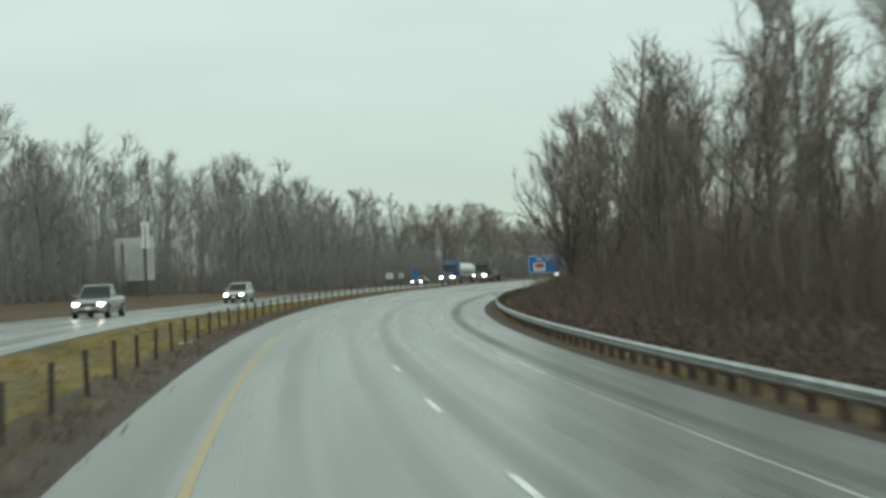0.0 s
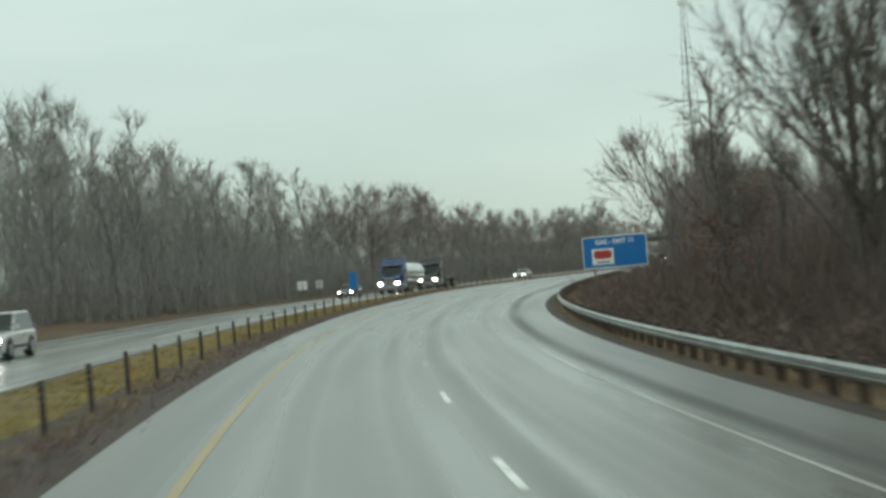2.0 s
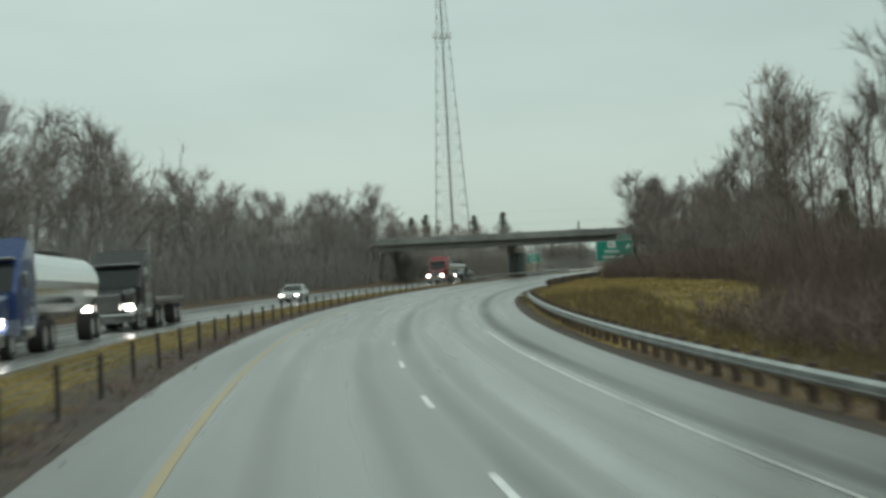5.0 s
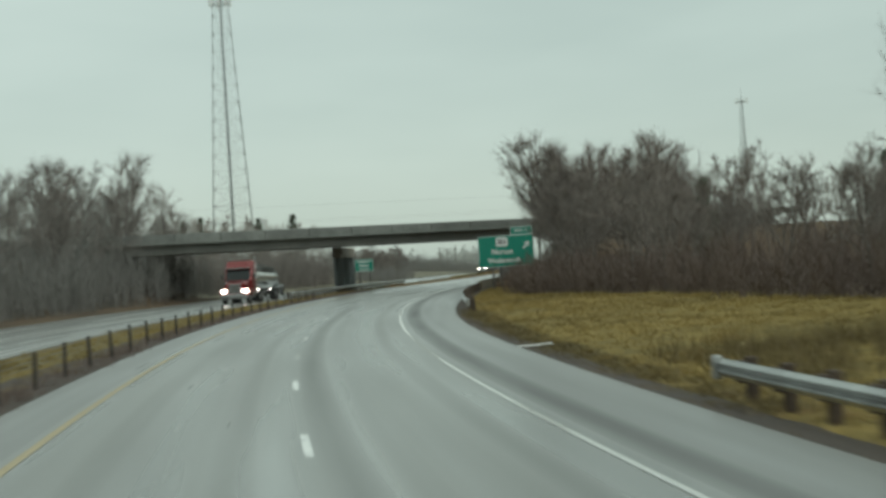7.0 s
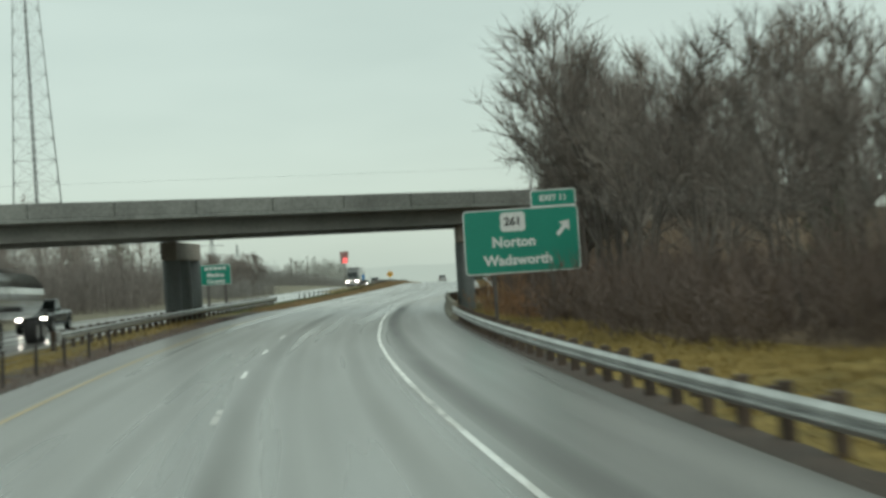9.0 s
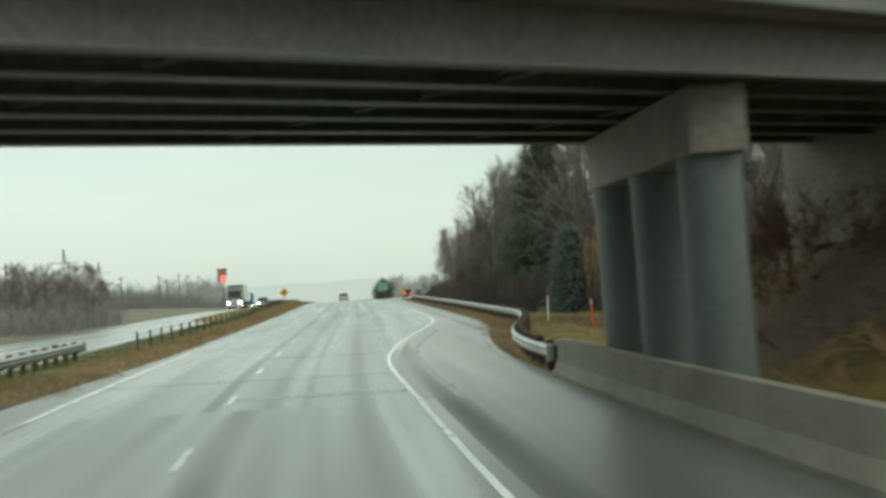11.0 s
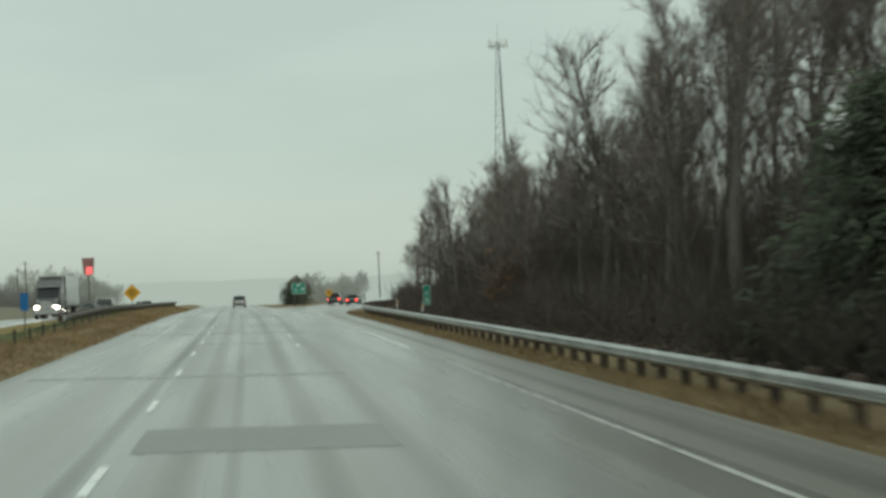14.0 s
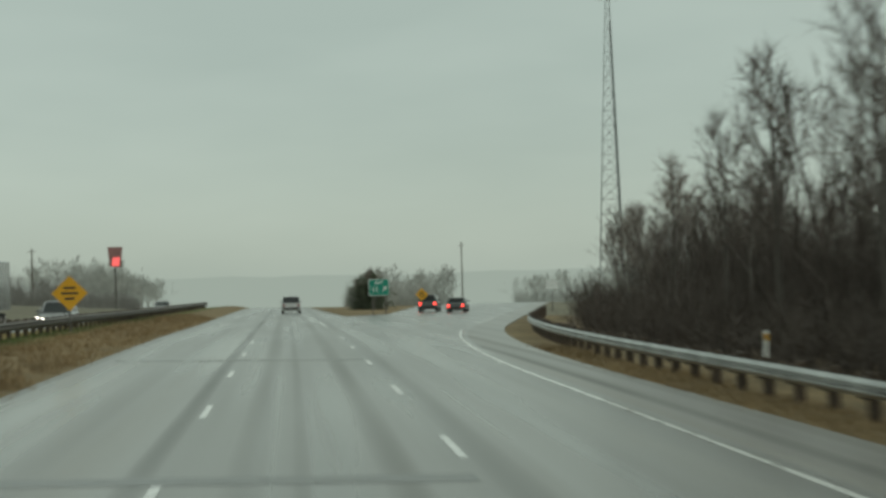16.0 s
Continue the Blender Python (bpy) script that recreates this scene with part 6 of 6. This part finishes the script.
    if style == "pickup":
        part("bed", a_box(w * 1.6, y - 0.75, 0.06, 0, -y * 0.5 - 0.3, hood + 0.01), M_DARK, g, "dark open bed")
    return g


def semi(m, paint, trailer, label):
    """A tractor with a trailer, nose along +y."""
    g = thing("semi_truck", m, label, "truck")
    part("chassis", a_box(0.9, 6.6, 0.3, 0, -1.2, 0.8, 0.03), M_DARK, g)
    part("hood", loft([cross(0.3, 1.0, 0.75, 2.0), cross(1.6, 0.95, 0.7, 1.85), cross(2.15, 0.8, 0.7, 1.7)]), PAINT[paint], g)
    part("cab", loft([cross(-1.9, 1.2, 0.8, 3.5), cross(-1.0, 1.22, 0.8, 3.6), cross(-0.2, 1.2, 0.8, 2.95), cross(0.35, 1.12, 0.8, 2.0)]), PAINT[paint], g)
    part("windshield", loft([[(-1.0, 0.36, 1.95), (1.0, 0.36, 1.95), (1.0, -0.15, 2.82), (-1.0, -0.15, 2.82)], [(-1.0, 0.42, 1.97), (1.0, 0.42, 1.97), (1.0, -0.09, 2.84), (-1.0, -0.09, 2.84)]]), M_GLASS, g, "dark wet windshield")
    part("visor", a_box(2.1, 0.3, 0.1, 0, -0.02, 2.95, 0.02), M_CHROME, g, "bright sun visor")
    part("grille", a_box(1.1, 0.08, 0.8, 0, 2.15, 1.25, 0.03), M_CHROME, g, "chrome grille")
    part("bumper", a_box(2.35, 0.25, 0.4, 0, 2.3, 0.6, 0.06), M_CHROME, g, "chrome bumper")
    for sx in (-1, 1):
        part("headlight", a_box(0.4, 0.12, 0.24, sx * 0.92, 2.2, 1.08, 0.03), M_HEADLIGHT, g, "lit headlamp")
        part("fender", loft([[(sx * 0.85, 0.6, 0.6), (sx * 1.25, 0.6, 0.6), (sx * 1.25, 0.6, 1.15), (sx * 0.85, 0.6, 1.15)], [(sx * 0.85, 2.2, 0.75), (sx * 1.22, 2.2, 0.75), (sx * 1.22, 2.0, 1.15), (sx * 0.85, 2.0, 1.15)]]), PAINT[paint], g)
        bm = bmesh.new()
        rod(bm, (sx * 1.1, -2.1, 0.9), (sx * 1.1, -2.1, 4.0), 0.09, 0.09, 10)
        part("exhaust_pipe", bm, M_CHROME, g, "chrome exhaust stack")
        part("fuel_tank", a_box(0.55, 1.4, 0.55, sx * 0.95, -1.0, 0.7, 0.15), M_CHROME, g)
        part("mirror", a_box(0.2, 0.1, 0.45, sx * 1.4, 0.25, 2.3, 0.03), M_CHROME, g)
        wheel(g, sx * 1.0, 1.3, 0.5, 0.3)
        for yy in (-3.1, -4.3):
            wheel(g, sx * 0.95, yy, 0.5, 0.5)
    if trailer == "tank":
        bm = bmesh.new()
        rod(bm, (0, -2.9, 2.3), (0, -14.2, 2.1), 1.05, 1.05, 24)
        part("tank", bm, M_CHROME, g, "polished steel tank trailer")
        part("walkway", a_box(0.7, 8.0, 0.06, 0, -8.5, 3.3), M_STEEL_DARK, g)
    elif trailer == "box":
        part("box_trailer", a_box(2.55, 12.5, 2.8, 0, -9.0, 2.55, 0.04), PAINT["grey"], g, "dark box trailer")
    elif trailer == "flat":
        part("flat_bed", a_box(2.5, 8.5, 0.18, 0, -7.0, 1.25, 0.03), M_STEEL_DARK, g, "low dark flatbed")
        part("headboard", a_box(2.4, 0.1, 1.0, 0, -2.8, 1.8, 0.02), M_STEEL_DARK, g)
    if trailer != "none":
        last = dict(tank=-12.8, box=-13.6, flat=-9.6)[trailer]
        for sx in (-1, 1):
            for yy in (last, last + 1.25):
                wheel(g, sx * 0.95, yy, 0.5, 0.5)
            part("landing_leg", a_box(0.12, 0.12, 0.8, sx * 0.8, last + 7.2 if trailer != "flat" else last + 4.5, 0.75), M_STEEL_DARK, g)
    return g


def oncoming(s, u):
    return facing(s, u, opp_z(s) + 0.004, 180)


car(oncoming(93, -15.8), "silver", "pickup", "silver pickup with headlamps lit on the wet road")
car(oncoming(142, -15.9), "white", "suv", "pale sport utility with headlamps lit in the spray")
car(oncoming(240, -15.8), "grey", "sedan", "grey sedan with headlamps lit")
semi(oncoming(245, -12.2), "blue", "tank", "blue tank truck with blazing headlamps in the spray")
semi(oncoming(268, -12.4), "black", "flat", "black flatbed truck with chrome exhaust stacks")
car(oncoming(325, -12.3), "white", "sedan", "white sedan with headlamps lit")
semi(oncoming(404, -12.3), "red", "tank", "red truck with a pale tank trailer")
car(oncoming(436, -15.9), "grey", "pickup", "dark grey pickup in the spray")
semi(oncoming(672, -16.0), "grey", "box", "dark grey truck with a box trailer in the spray")
car(oncoming(690, -12.4), "silver", "suv", "silver sport utility with headlamps lit")
car(oncoming(712, -16.0), "black", "sedan", "dark sedan with headlamps lit")
car(oncoming(770, -12.4), "white", "sedan", "far white sedan with headlamps lit")
car(oncoming(815, -16.0), "silver", "sedan", "far silver sedan with headlamps lit")
car(facing(754, 1.9, 0.004), "white", "suv", "white sport utility driving ahead", lit="")
car(facing(752, 16.0, 0.034, 11), "grey", "suv", "grey sport utility braking on the exit ramp", lit="rear")
car(facing(744, 18.0, 0.004, 12), "grey", "sedan", "grey sedan with tail lamps lit on the ramp", lit="rear")


# ---- small loose things ----
def debris(s, u, length, label):
    bm = bmesh.new()
    box(bm, 0, 0, 0.03, 0.12, length, 0.05, 0.015)
    box(bm, 0.05, length * 0.3, 0.06, 0.1, length * 0.3, 0.04, 0.01)
    me = bpy.data.meshes.new("roadside_litter")
    bm.to_mesh(me)
    bm.free()
    me.materials.append(M_WHITE_SIGN)
    ob = new("roadside_litter", me)
    ob.matrix_basis = facing(s, u, 0.0, 75)
    tagged(ob, label, "litter")


debris(317, 6.75, 1.1, "torn white plastic strip at the edge of the shoulder")
debris(57, -6.4, 0.5, "scrap of white plastic on the gravel verge")
pedestal = thing("utility_pedestal", Matrix.Translation(ground_at(512, 18.2)), "pale utility pedestal among the brush", "utility box")
part("cabinet", a_box(0.3, 0.28, 0.9, 0, 0, 0.43, 0.03), M_CONCRETE, pedestal)
part("cap", a_box(0.36, 0.34, 0.08, 0, 0, 0.9, 0.02), M_CONCRETE, pedestal)
